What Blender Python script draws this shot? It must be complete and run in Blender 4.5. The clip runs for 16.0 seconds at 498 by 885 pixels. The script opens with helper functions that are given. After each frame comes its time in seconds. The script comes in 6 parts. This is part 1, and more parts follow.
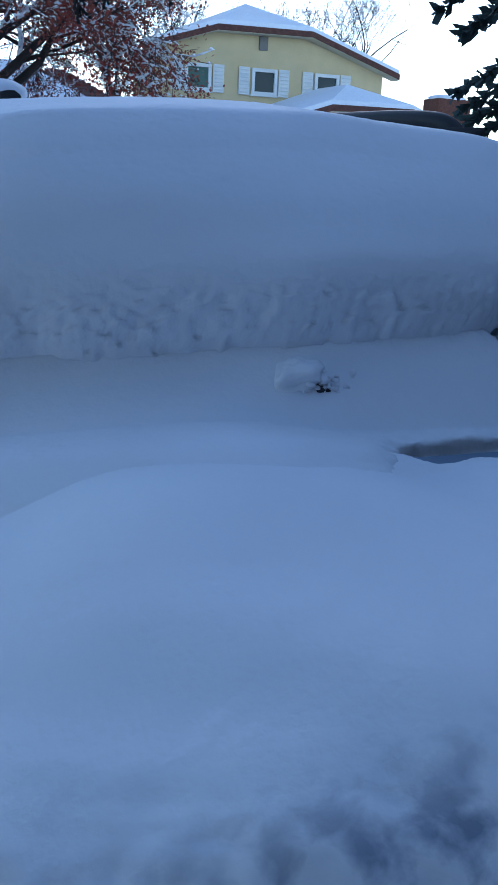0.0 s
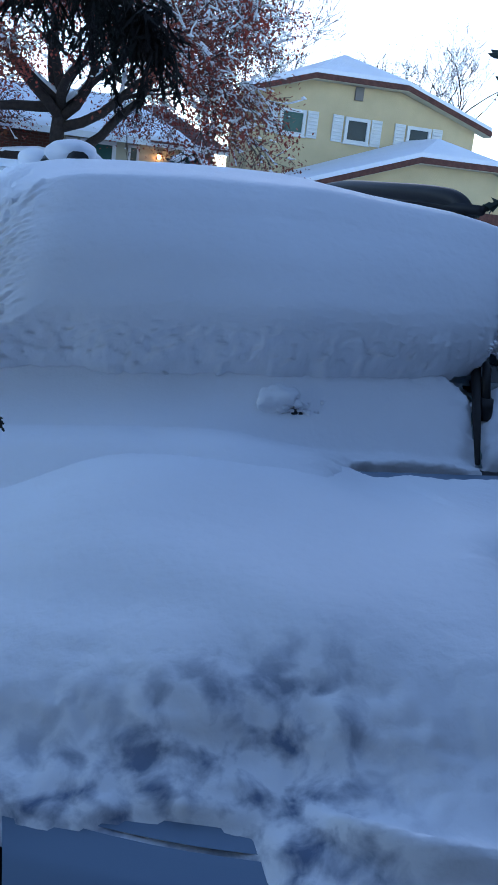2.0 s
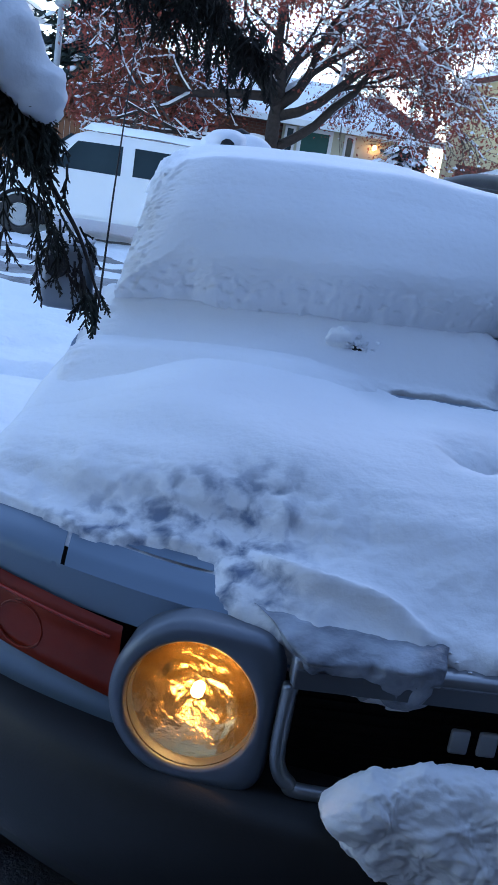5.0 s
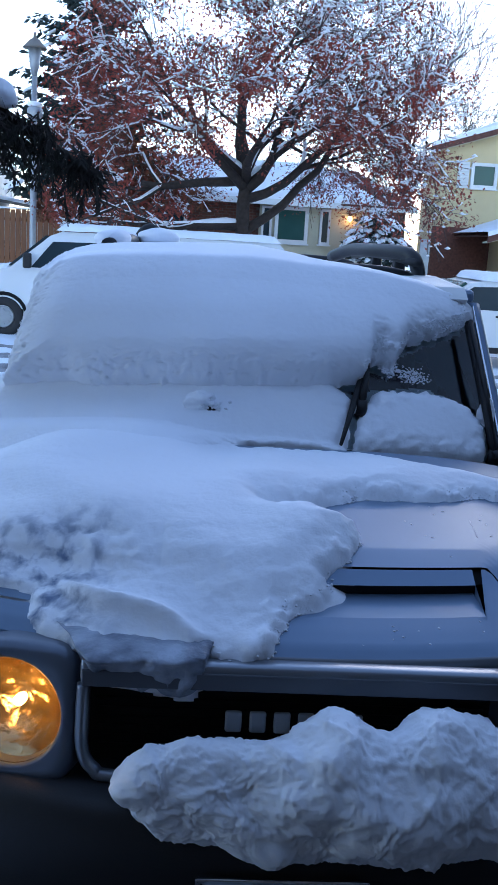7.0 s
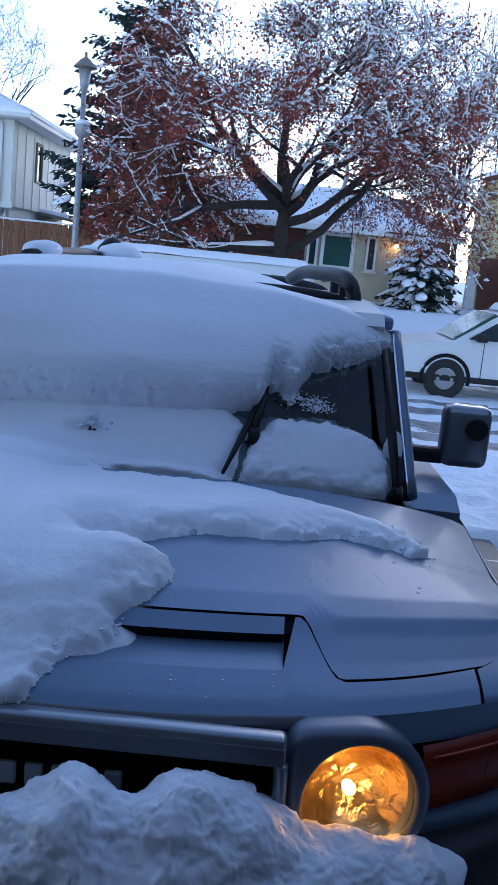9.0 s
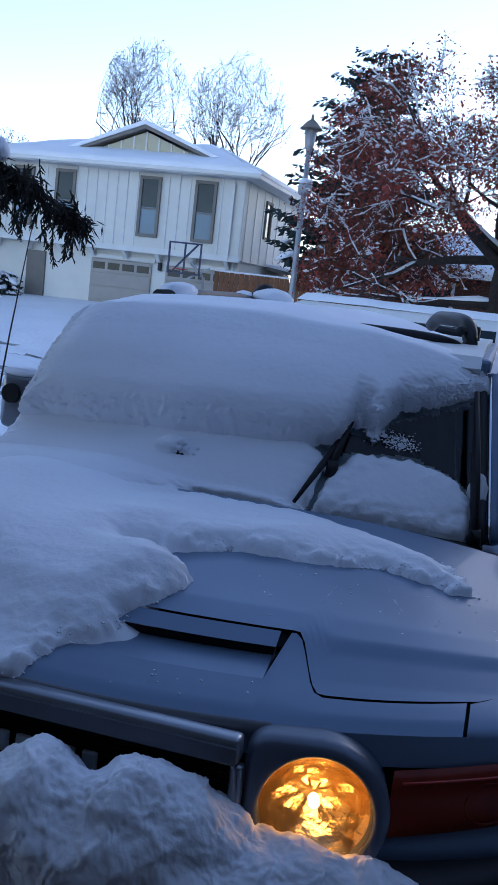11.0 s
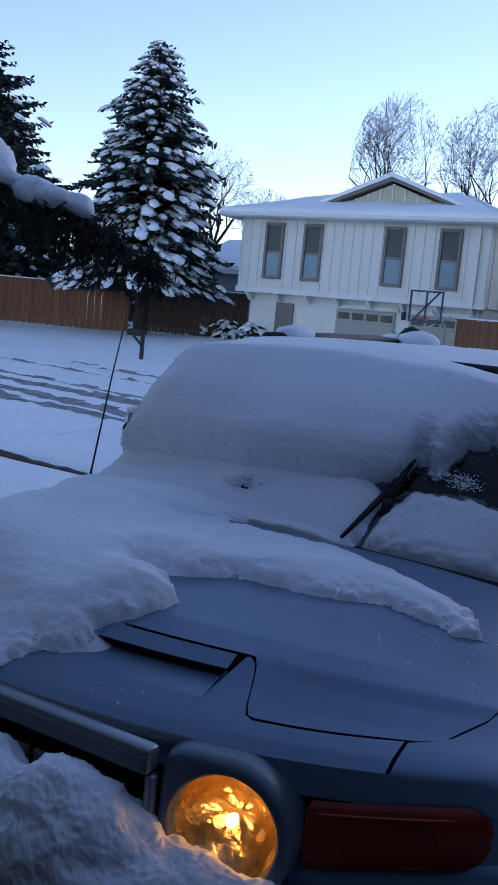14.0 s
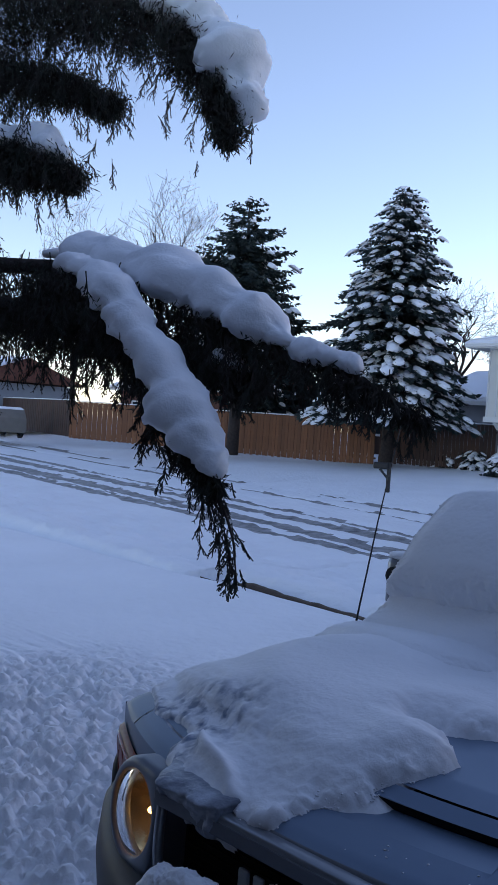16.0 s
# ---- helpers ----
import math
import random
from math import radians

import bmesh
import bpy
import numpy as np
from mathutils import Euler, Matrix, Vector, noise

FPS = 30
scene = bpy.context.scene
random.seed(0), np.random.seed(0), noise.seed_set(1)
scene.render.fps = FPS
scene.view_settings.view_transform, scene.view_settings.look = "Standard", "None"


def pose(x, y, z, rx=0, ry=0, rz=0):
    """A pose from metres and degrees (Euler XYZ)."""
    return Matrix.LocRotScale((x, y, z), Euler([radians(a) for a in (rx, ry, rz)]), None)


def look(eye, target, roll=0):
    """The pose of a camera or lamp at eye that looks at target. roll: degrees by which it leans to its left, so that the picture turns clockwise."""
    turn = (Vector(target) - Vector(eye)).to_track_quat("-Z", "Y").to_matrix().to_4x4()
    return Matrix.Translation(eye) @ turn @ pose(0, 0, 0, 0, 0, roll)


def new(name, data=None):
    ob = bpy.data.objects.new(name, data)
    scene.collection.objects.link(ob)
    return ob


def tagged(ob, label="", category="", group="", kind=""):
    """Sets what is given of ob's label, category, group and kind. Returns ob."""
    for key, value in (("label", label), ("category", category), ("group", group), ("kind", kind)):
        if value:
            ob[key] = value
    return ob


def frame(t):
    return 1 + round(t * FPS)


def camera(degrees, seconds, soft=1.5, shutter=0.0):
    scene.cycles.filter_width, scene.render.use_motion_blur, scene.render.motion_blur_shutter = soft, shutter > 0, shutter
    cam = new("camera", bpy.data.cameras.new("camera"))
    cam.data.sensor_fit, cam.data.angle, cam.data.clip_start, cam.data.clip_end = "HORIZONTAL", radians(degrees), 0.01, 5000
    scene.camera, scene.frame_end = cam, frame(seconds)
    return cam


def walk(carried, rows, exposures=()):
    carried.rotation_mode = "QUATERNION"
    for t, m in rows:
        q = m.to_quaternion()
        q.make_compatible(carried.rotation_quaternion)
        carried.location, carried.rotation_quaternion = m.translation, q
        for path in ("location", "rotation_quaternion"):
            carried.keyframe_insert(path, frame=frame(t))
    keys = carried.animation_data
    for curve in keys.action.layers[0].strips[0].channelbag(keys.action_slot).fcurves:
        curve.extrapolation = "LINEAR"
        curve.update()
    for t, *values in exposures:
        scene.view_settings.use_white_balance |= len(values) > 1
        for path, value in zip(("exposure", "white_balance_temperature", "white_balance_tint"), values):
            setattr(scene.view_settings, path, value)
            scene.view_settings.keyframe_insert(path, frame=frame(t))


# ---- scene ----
cam = camera(29.8, 16.0)
METRES, EYE, TILT, LEAN, TURN = 4.1, 1.77, -1.7, -1.72, -20.9
ROWS = [
    (0.0, 0.0, 0.0, 0.0, 0.25, -14.64, -0.95),
    (0.5, 0.0097, -0.0322, 0.001, 0.91, -14.58, -0.77),
    (1.0, 0.0116, -0.0728, 0.0083, 2.15, -14.42, -1.13),
    (1.5, 0.0214, -0.0864, 0.0114, 3.44, -14.01, -2.64),
    (2.0, 0.0468, -0.0988, 0.0119, 5.53, -12.61, -5.0),
    (2.5, 0.0535, -0.1308, 0.0093, 7.43, -11.93, -5.8),
    (3.0, 0.0764, -0.1661, 0.0042, 9.75, -12.09, -5.7),
    (3.5, 0.0931, -0.1875, 0.0087, 13.42, -12.62, -7.35),
    (6.0, 0.2182, -0.2633, 0.0112, 20.09, -15.19, -6.55),
    (6.5, 0.2568, -0.2728, 0.0193, 19.43, -12.22, -4.56),
    (7.0, 0.2928, -0.2914, 0.0237, 18.46, -10.0, -2.34),
    (7.5, 0.3012, -0.2732, 0.0243, 18.49, -9.35, -2.29),
    (8.0, 0.3334, -0.2353, 0.0293, 18.6, -9.02, -2.65),
    (10.5, 0.4796, -0.1852, 0.0241, 32.23, -7.96, -6.72),
    (11.0, 0.5158, -0.1807, 0.0232, 36.0, -6.79, -6.1),
    (11.5, 0.5531, -0.1749, 0.0289, 39.36, -5.79, -5.62),
    (12.0, 0.57, -0.152, 0.0293, 40.85, -5.89, -5.82),
    (12.5, 0.5827, -0.11, 0.0303, 42.62, -6.01, -5.75),
    (13.0, 0.6077, -0.0886, 0.0259, 44.56, -6.18, -5.54),
    (13.5, 0.6407, -0.082, 0.0235, 48.37, -5.97, -5.36),
    (14.0, 0.6467, -0.0844, 0.0304, 51.88, -5.38, -5.55),
    (14.5, 0.6356, -0.0661, 0.0325, 55.09, -4.69, -5.33),
    (15.0, 0.6299, -0.0577, 0.0251, 57.94, -3.41, -5.3),
    (15.5, 0.6407, -0.0841, 0.0314, 61.95, -1.26, -5.11),
    (16.0, 0.6478, -0.1116, 0.045, 66.72, 1.24, -5.08),
]
walk(cam, [(t, pose(-0.90, -0.233, EYE, TILT, LEAN, TURN) @ pose(METRES * x, METRES * y, METRES * z, 90 + pitch, roll, yaw)) for t, x, y, z, yaw, pitch, roll in ROWS],
     exposures=[(0.0, 1.28, 6500, 10), (3.5, 1.72, 6900, 14), (6.0, 2.18, 7200, 15), (8.0, 1.76, 6850, 16), (10.5, 1.50, 7000, 19), (12.5, 0.96, 6800, 21), (14.5, 0.96, 7050, 22), (16.0, 1.0, 7650, 23)])

# world: a clear sky just after sunset, and the last weak glow from beyond the houses
world = bpy.data.worlds.new("sky")
world.use_nodes = True
scene.world = world
SUN_UP, SUN_TURN = radians(18.0), radians(22.0)
wn = world.node_tree
sky = wn.nodes.new("ShaderNodeTexSky")
sky.sky_type = "NISHITA"
sky.sun_disc = False
sky.sun_elevation, sky.sun_rotation = SUN_UP, SUN_TURN
sky.altitude, sky.air_density, sky.dust_density, sky.ozone_density = 1600.0, 1.0, 0.3, 2.7
wn.links.new(sky.outputs[0], wn.nodes["Background"].inputs[0])
wn.nodes["Background"].inputs[1].default_value = 0.15
lamp = bpy.data.lights.new("sun", "SUN")
lamp.energy, lamp.angle, lamp.color = 0.12, radians(30), (1.0, 0.86, 0.72)
sun = new("sun", lamp)
sun.matrix_basis = look((42, 104, 36), (0, 0, 0))

# ---- materials ----
def mat(name, color, rough=0.6, metal=0.0, var=0.15, scale=6.0, bump=0.1, bump_scale=40.0, second=None, spec=0.5, coat=0.0, trans=0.0, emit=0.0, ior=1.45, detail=6.0, dist=0.02):
    m = bpy.data.materials.new(name)
    m.use_nodes = True
    n, l = m.node_tree.nodes, m.node_tree.links
    b = n["Principled BSDF"]
    tc = n.new("ShaderNodeTexCoord")
    big = n.new("ShaderNodeTexNoise")
    big.inputs["Scale"].default_value, big.inputs["Detail"].default_value = scale, detail
    l.new(tc.outputs["Object"], big.inputs["Vector"])
    ramp = n.new("ShaderNodeValToRGB")
    ramp.color_ramp.elements[0].position, ramp.color_ramp.elements[1].position = 0.3, 0.7
    c2 = second or tuple(c * (1 - var) for c in color)
    ramp.color_ramp.elements[0].color, ramp.color_ramp.elements[1].color = (*c2, 1), (*color, 1)
    l.new(big.outputs["Fac"], ramp.inputs["Fac"])
    l.new(ramp.outputs["Color"], b.inputs["Base Color"])
    b.inputs["Roughness"].default_value, b.inputs["Metallic"].default_value = rough, metal
    b.inputs["Specular IOR Level"].default_value, b.inputs["Coat Weight"].default_value = spec, coat
    b.inputs["Transmission Weight"].default_value, b.inputs["IOR"].default_value = trans, ior
    if emit:
        l.new(ramp.outputs["Color"], b.inputs["Emission Color"])
        b.inputs["Emission Strength"].default_value = emit
    if bump:
        fine = n.new("ShaderNodeTexNoise")
        fine.inputs["Scale"].default_value, fine.inputs["Detail"].default_value = bump_scale, 8.0
        l.new(tc.outputs["Object"], fine.inputs["Vector"])
        bp = n.new("ShaderNodeBump")
        bp.inputs["Strength"].default_value, bp.inputs["Distance"].default_value = bump, dist
        l.new(fine.outputs["Fac"], bp.inputs["Height"])
        l.new(bp.outputs["Normal"], b.inputs["Normal"])
    return m


def piece_mat(name, color, second, rough=0.8, bump_scale=60.0, bump=0.3):
    """A material whose tone changes from piece to piece."""
    m = mat(name, color, rough, 0, 0.2, 9.0, bump, bump_scale)
    n, l = m.node_tree.nodes, m.node_tree.links
    info, mix = n.new("ShaderNodeObjectInfo"), n.new("ShaderNodeMix")
    mix.data_type = "RGBA"
    b = n["Principled BSDF"]
    old = b.inputs["Base Color"].links[0].from_socket
    l.new(info.outputs["Random"], mix.inputs[0])
    l.new(old, mix.inputs[6])
    mix.inputs[7].default_value = (*second, 1)
    l.new(mix.outputs[2], b.inputs["Base Color"])
    return m


SNOW = mat("snow", (0.86, 0.88, 0.92), 0.7, 0, 0.05, 3.0, 0.22, 70.0, spec=0.25, dist=0.010)
ICE = mat("icy_snow", (0.60, 0.66, 0.76), 0.45, 0, 0.6, 21.0, 0.6, 45.0, second=(0.14, 0.18, 0.27), spec=0.5, dist=0.012)
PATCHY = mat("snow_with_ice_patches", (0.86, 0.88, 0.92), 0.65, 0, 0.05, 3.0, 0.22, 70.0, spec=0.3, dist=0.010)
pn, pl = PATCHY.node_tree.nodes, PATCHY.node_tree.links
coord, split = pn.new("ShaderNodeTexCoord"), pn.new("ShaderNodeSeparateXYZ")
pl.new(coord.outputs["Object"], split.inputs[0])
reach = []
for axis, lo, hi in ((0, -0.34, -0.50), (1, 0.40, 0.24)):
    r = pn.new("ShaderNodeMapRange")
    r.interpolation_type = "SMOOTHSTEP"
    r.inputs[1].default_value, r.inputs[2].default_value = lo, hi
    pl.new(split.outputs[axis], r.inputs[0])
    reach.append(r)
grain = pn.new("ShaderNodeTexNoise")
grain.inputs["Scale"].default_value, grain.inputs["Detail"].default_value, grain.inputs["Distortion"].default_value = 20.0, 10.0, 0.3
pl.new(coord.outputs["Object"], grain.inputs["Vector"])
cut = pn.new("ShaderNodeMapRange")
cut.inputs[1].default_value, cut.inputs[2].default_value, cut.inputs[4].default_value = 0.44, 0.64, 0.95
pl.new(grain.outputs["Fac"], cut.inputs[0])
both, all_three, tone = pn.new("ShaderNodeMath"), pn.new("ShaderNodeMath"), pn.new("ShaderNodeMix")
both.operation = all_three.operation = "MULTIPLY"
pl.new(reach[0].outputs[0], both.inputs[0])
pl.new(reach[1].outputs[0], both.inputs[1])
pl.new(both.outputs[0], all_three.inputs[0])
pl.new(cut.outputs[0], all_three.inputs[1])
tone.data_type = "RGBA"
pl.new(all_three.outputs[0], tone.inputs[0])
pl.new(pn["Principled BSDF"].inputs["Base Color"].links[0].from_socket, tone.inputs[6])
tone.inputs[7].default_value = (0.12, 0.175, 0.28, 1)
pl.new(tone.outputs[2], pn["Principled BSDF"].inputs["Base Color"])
# thin wet snow over black, with its shade mixed into the dark tone
THIN_ICE = mat("thin_shaded_ice", (0.42, 0.47, 0.55), 0.35, 0, 0.6, 11.0, 0.6, 40.0, second=(0.07, 0.085, 0.12), spec=0.5, dist=0.012)
SURROUND = mat("painted_lamp_surround", (0.13, 0.155, 0.195), 0.38, 0.35, 0.10, 6.0, 0.05, 300.0, dist=0.002)
SNOW_FAR = mat("snow_far", (0.86, 0.88, 0.92), 0.7, 0, 0.06, 0.8, 0.4, 8.0, spec=0.2, dist=0.08)
SLUSH = mat("slush", (0.36, 0.35, 0.36), 0.5, 0, 0.5, 3.0, 0.9, 9.0, second=(0.10, 0.098, 0.10), dist=0.06)
ASPHALT = mat("wet_asphalt", (0.06, 0.062, 0.068), 0.35, 0, 0.3, 3.0, 0.5, 90.0)
PAINT = mat("silver_blue_paint", (0.165, 0.245, 0.345), 0.46, 0.32, 0.14, 2.5, 0.05, 500.0, coat=0.08, dist=0.002)
PAINT_LIGHT = mat("light_silver_paint", (0.24, 0.265, 0.30), 0.3, 0.6, 0.08, 4.0, 0.04, 400.0, coat=0.4, dist=0.002)
GREY = mat("grey_plastic", (0.11, 0.12, 0.14), 0.42, 0.3, 0.12, 9.0, 0.1, 300.0, dist=0.003)
BLACK = mat("black_plastic", (0.012, 0.012, 0.014), 0.5, 0, 0.3, 12.0, 0.15, 200.0, dist=0.003)
RUBBER = mat("black_rubber", (0.02, 0.02, 0.022), 0.7, 0, 0.3, 20.0, 0.2, 150.0, dist=0.003)
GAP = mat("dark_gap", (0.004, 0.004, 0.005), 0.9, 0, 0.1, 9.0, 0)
CHROME = mat("chrome", (0.75, 0.77, 0.80), 0.15, 1.0, 0.06, 12.0, 0.03, 200.0, dist=0.001)
REFLECTOR = mat("reflector", (0.78, 0.55, 0.28), 0.17, 0.92, 0.35, 26.0, 0.35, 40.0, dist=0.010)
LENS = mat("lamp_lens", (0.98, 0.93, 0.82), 0.03, 0, 0.02, 9.0, 0.08, 90.0, trans=1.0, ior=1.1, dist=0.004)
GLASS = mat("clear_glass", (0.95, 0.95, 0.92), 0.04, 0, 0.02, 9.0, 0.05, 60.0, trans=1.0, dist=0.004)
TINT = mat("tinted_glass", (0.16, 0.24, 0.25), 0.04, 0, 0.1, 3.0, 0.02, 30.0, trans=1.0)
PANE = mat("dark_pane", (0.03, 0.05, 0.06), 0.12, 0, 0.4, 0.8, 0.02, 5.0, spec=0.25)
PANE_GREEN = mat("green_pane", (0.035, 0.11, 0.095), 0.15, 0, 0.3, 0.8, 0.02, 5.0, spec=0.25)
PANE_BLUE = mat("blue_pane", (0.17, 0.28, 0.36), 0.15, 0, 0.3, 0.6, 0.02, 5.0, spec=0.3)
AMBER = mat("red_amber_lens", (0.30, 0.026, 0.008), 0.32, 0, 0.3, 8.0, 0.08, 30.0, second=(0.17, 0.012, 0.005), spec=0.3)
RED = mat("red_lens", (0.5, 0.03, 0.015), 0.2, 0, 0.3, 10.0, 0.05, 30.0, coat=0.5)
BULB = mat("halogen_bulb", (1.0, 0.56, 0.18), 0.4, 0, 0.02, 9.0, 0, emit=11.0)
PORCH = mat("porch_lamp_glow", (1.0, 0.52, 0.2), 0.4, 0, 0.02, 9.0, 0, emit=9.0)
BARK = mat("dark_bark", (0.045, 0.032, 0.028), 0.9, 0, 0.5, 12.0, 0.8, 30.0)
TWIG = mat("brown_twig", (0.085, 0.06, 0.055), 0.9, 0, 0.4, 6.0, 0)
RUST = mat("rust_red_leaf", (0.42, 0.065, 0.045), 0.8, 0, 0.5, 1.2, 0, second=(0.16, 0.05, 0.03))
ORANGE = mat("brown_orange_leaf", (0.24, 0.075, 0.028), 0.85, 0, 0.5, 1.5, 0, second=(0.11, 0.04, 0.02))
NEEDLE = mat("dark_needles", (0.032, 0.056, 0.052), 0.85, 0, 0.5, 1.5, 0, second=(0.014, 0.024, 0.024))
JUNIPER = mat("juniper_scale_leaf", (0.022, 0.030, 0.022), 0.85, 0, 0.5, 9.0, 0, second=(0.026, 0.016, 0.014))
WHITE = mat("white_wood", (0.70, 0.69, 0.64), 0.7, 0, 0.08, 1.5, 0.15, 30.0, dist=0.01)
TRIM = mat("white_trim", (0.72, 0.72, 0.70), 0.6, 0, 0.08, 3.0, 0.1, 30.0)
YELLOW = mat("yellow_stucco", (0.66, 0.51, 0.29), 0.85, 0, 0.12, 1.2, 0.4, 25.0, dist=0.02)
CREAM = mat("cream_siding", (0.55, 0.50, 0.36), 0.8, 0, 0.12, 2.0, 0.2, 20.0)
TAUPE = mat("taupe_trim", (0.20, 0.18, 0.16), 0.7, 0, 0.15, 3.0, 0.1, 30.0)
GARAGE = mat("garage_door_paint", (0.36, 0.33, 0.30), 0.6, 0, 0.1, 2.0, 0.1, 20.0)
BRICK = mat("red_brick", (0.17, 0.065, 0.045), 0.9, 0, 0.4, 14.0, 0.5, 30.0)
MORTAR = mat("mortar", (0.16, 0.12, 0.10), 0.95, 0, 0.2, 9.0, 0.3, 40.0)
SHINGLE = mat("brown_shingle", (0.15, 0.06, 0.045), 0.9, 0, 0.4, 7.0, 0.6, 18.0)
FENCE = piece_mat("cedar_board", (0.26, 0.105, 0.05), (0.17, 0.07, 0.035))
FENCE_DARK = piece_mat("weathered_board", (0.10, 0.05, 0.035), (0.06, 0.035, 0.028))
METAL = mat("grey_pole", (0.36, 0.38, 0.40), 0.5, 0.4, 0.2, 6.0, 0.1, 50.0)
VANPAINT = mat("white_car_paint", (0.70, 0.72, 0.74), 0.3, 0, 0.06, 2.0, 0.03, 100.0, coat=0.4)
BLUEWALL = mat("blue_grey_wall", (0.22, 0.25, 0.29), 0.8, 0, 0.12, 1.2, 0.2, 20.0)
PLATE = mat("number_plate_white", (0.24, 0.28, 0.32), 0.5, 0, 0.2, 20.0, 0.1, 60.0)
BARS = mat("plate_bar", (0.03, 0.05, 0.10), 0.6, 0, 0.1, 9.0, 0)
SOIL = mat("bare_soil", (0.10, 0.07, 0.055), 0.95, 0, 0.4, 8.0, 0.8, 30.0)


# ---- helpers of the build ----
def mesh_of(name, verts, faces, material, smooth=True):
    me = bpy.data.meshes.new(name)
    me.from_pydata([tuple(map(float, v)) for v in verts], [], faces)
    me.materials.append(material)
    if smooth:
        me.polygons.foreach_set("use_smooth", [True] * len(me.polygons))
    me.update()
    return me


def link(name, me, parent=None, label="", at=None):
    ob = new(name, me)
    if parent is not None:
        ob.parent = parent
    if at is not None:
        ob.matrix_basis = at
    if label:
        tagged(ob, label)
    return ob


def part(name, bm, material, parent=None, label="", smooth=False, at=None):
    me = bpy.data.meshes.new(name)
    bm.to_mesh(me)
    bm.free()
    me.materials.append(material)
    if smooth:
        me.polygons.foreach_set("use_smooth", [True] * len(me.polygons))
    return link(name, me, parent, label, at)


def thing(name, label, category, at=(0, 0, 0), group="", kind="", rz=0.0):
    ob = new(name)
    ob.empty_display_size = 0.1
    ob.matrix_basis = pose(*at, 0, 0, rz)
    return tagged(ob, label, category, group, kind)


def box(c, s, bevel=0.0, bm=None, seg=2, turn=None):
    """A box with centre c and size s, edges rounded by bevel, added to bm."""
    bm = bm or bmesh.new()
    m = Matrix.Translation(c) @ (turn or Matrix()) @ Matrix.Diagonal((*s, 1))
    r = bmesh.ops.create_cube(bm, size=1, matrix=m)
    if bevel:
        es = list({e for v in r["verts"] for e in v.link_edges})
        bmesh.ops.bevel(bm, geom=es, offset=bevel, segments=seg, affect="EDGES", profile=0.5)
    return bm


def prism(poly, axis, a, b, bm=None):
    """A polygon of two coordinates drawn out along an axis from a to b."""
    bm = bm or bmesh.new()

    def at(p, d):
        return {"x": (d, p[0], p[1]), "y": (p[0], d, p[1]), "z": (p[0], p[1], d)}[axis]
    lo, hi = [bm.verts.new(at(p, a)) for p in poly], [bm.verts.new(at(p, b)) for p in poly]
    n = len(poly)
    fs = [bm.faces.new(lo), bm.faces.new(hi[::-1])]
    fs += [bm.faces.new((lo[i], hi[i], hi[(i + 1) % n], lo[(i + 1) % n])) for i in range(n)]
    bmesh.ops.recalc_face_normals(bm, faces=fs)
    return bm


def tube(pts, radii, seg=8, verts=None, faces=None, flat=1.0, wobble=0.0):
    """A tapered tube along points; returns verts and faces (joined to those given)."""
    verts, faces = ([] if verts is None else verts), ([] if faces is None else faces)
    pts = [Vector(p) for p in pts]
    if not isinstance(radii, (list, tuple)):
        radii = [radii] * len(pts)
    base = len(verts)
    for i, p in enumerate(pts):
        d = (pts[min(i + 1, len(pts) - 1)] - pts[max(i - 1, 0)]).normalized()
        ref = Vector((0, 0, 1)) if abs(d.z) < 0.9 else Vector((1, 0, 0))
        a = d.cross(ref).normalized()
        b = a.cross(d)
        for k in range(seg):
            w = 2 * math.pi * k / seg
            r = radii[i]
            if wobble:
                q = p + (a * math.cos(w) + b * math.sin(w)) * r
                r *= 1 + wobble * noise.noise(q * 9.0) + wobble * 0.7 * noise.noise(q * 23.0)
            verts.append(p + a * (r * math.cos(w)) + b * (r * math.sin(w) * flat))
    for i in range(len(pts) - 1):
        for k in range(seg):
            o = base + i * seg
            faces.append((o + k, o + (k + 1) % seg, o + seg + (k + 1) % seg, o + seg + k))
    faces.append(tuple(base + k for k in range(seg))[::-1])
    faces.append(tuple(base + (len(pts) - 1) * seg + k for k in range(seg)))
    return verts, faces


def smooth_path(pts, steps=6):
    """A round line through the points."""
    p = [Vector(q) for q in pts]
    p = [p[0] * 2 - p[1]] + p + [p[-1] * 2 - p[-2]]
    out = []
    for i in range(1, len(p) - 2):
        for k in range(steps):
            t = k / steps
            out.append(0.5 * ((2 * p[i]) + (p[i + 1] - p[i - 1]) * t + (2 * p[i - 1] - 5 * p[i] + 4 * p[i + 1] - p[i + 2]) * t * t
                              + (3 * p[i] - p[i - 1] - 3 * p[i + 1] + p[i + 2]) * t ** 3))
    return out + [p[-2]]


def tube_part(name, pts, radii, material, parent=None, label="", seg=10, flat=1.0, wobble=0.0):
    v, f = tube(pts, radii, seg, flat=flat, wobble=wobble)
    return link(name, mesh_of(name, v, f, material), parent, label)


def grid_faces(nu, nv):
    return [(i * nv + j, (i + 1) * nv + j, (i + 1) * nv + j + 1, i * nv + j + 1) for i in range(nu - 1) for j in range(nv - 1)]


def lerp_table(v, xs, ys):
    return float(np.interp(v, xs, ys))


def lumps(p, *pairs):
    """Uneven relief at several sizes: pairs of frequency and height."""
    p = Vector(p)
    return sum(h * noise.noise(p * f + Vector((f, 0, 3 * f))) for f, h in pairs)


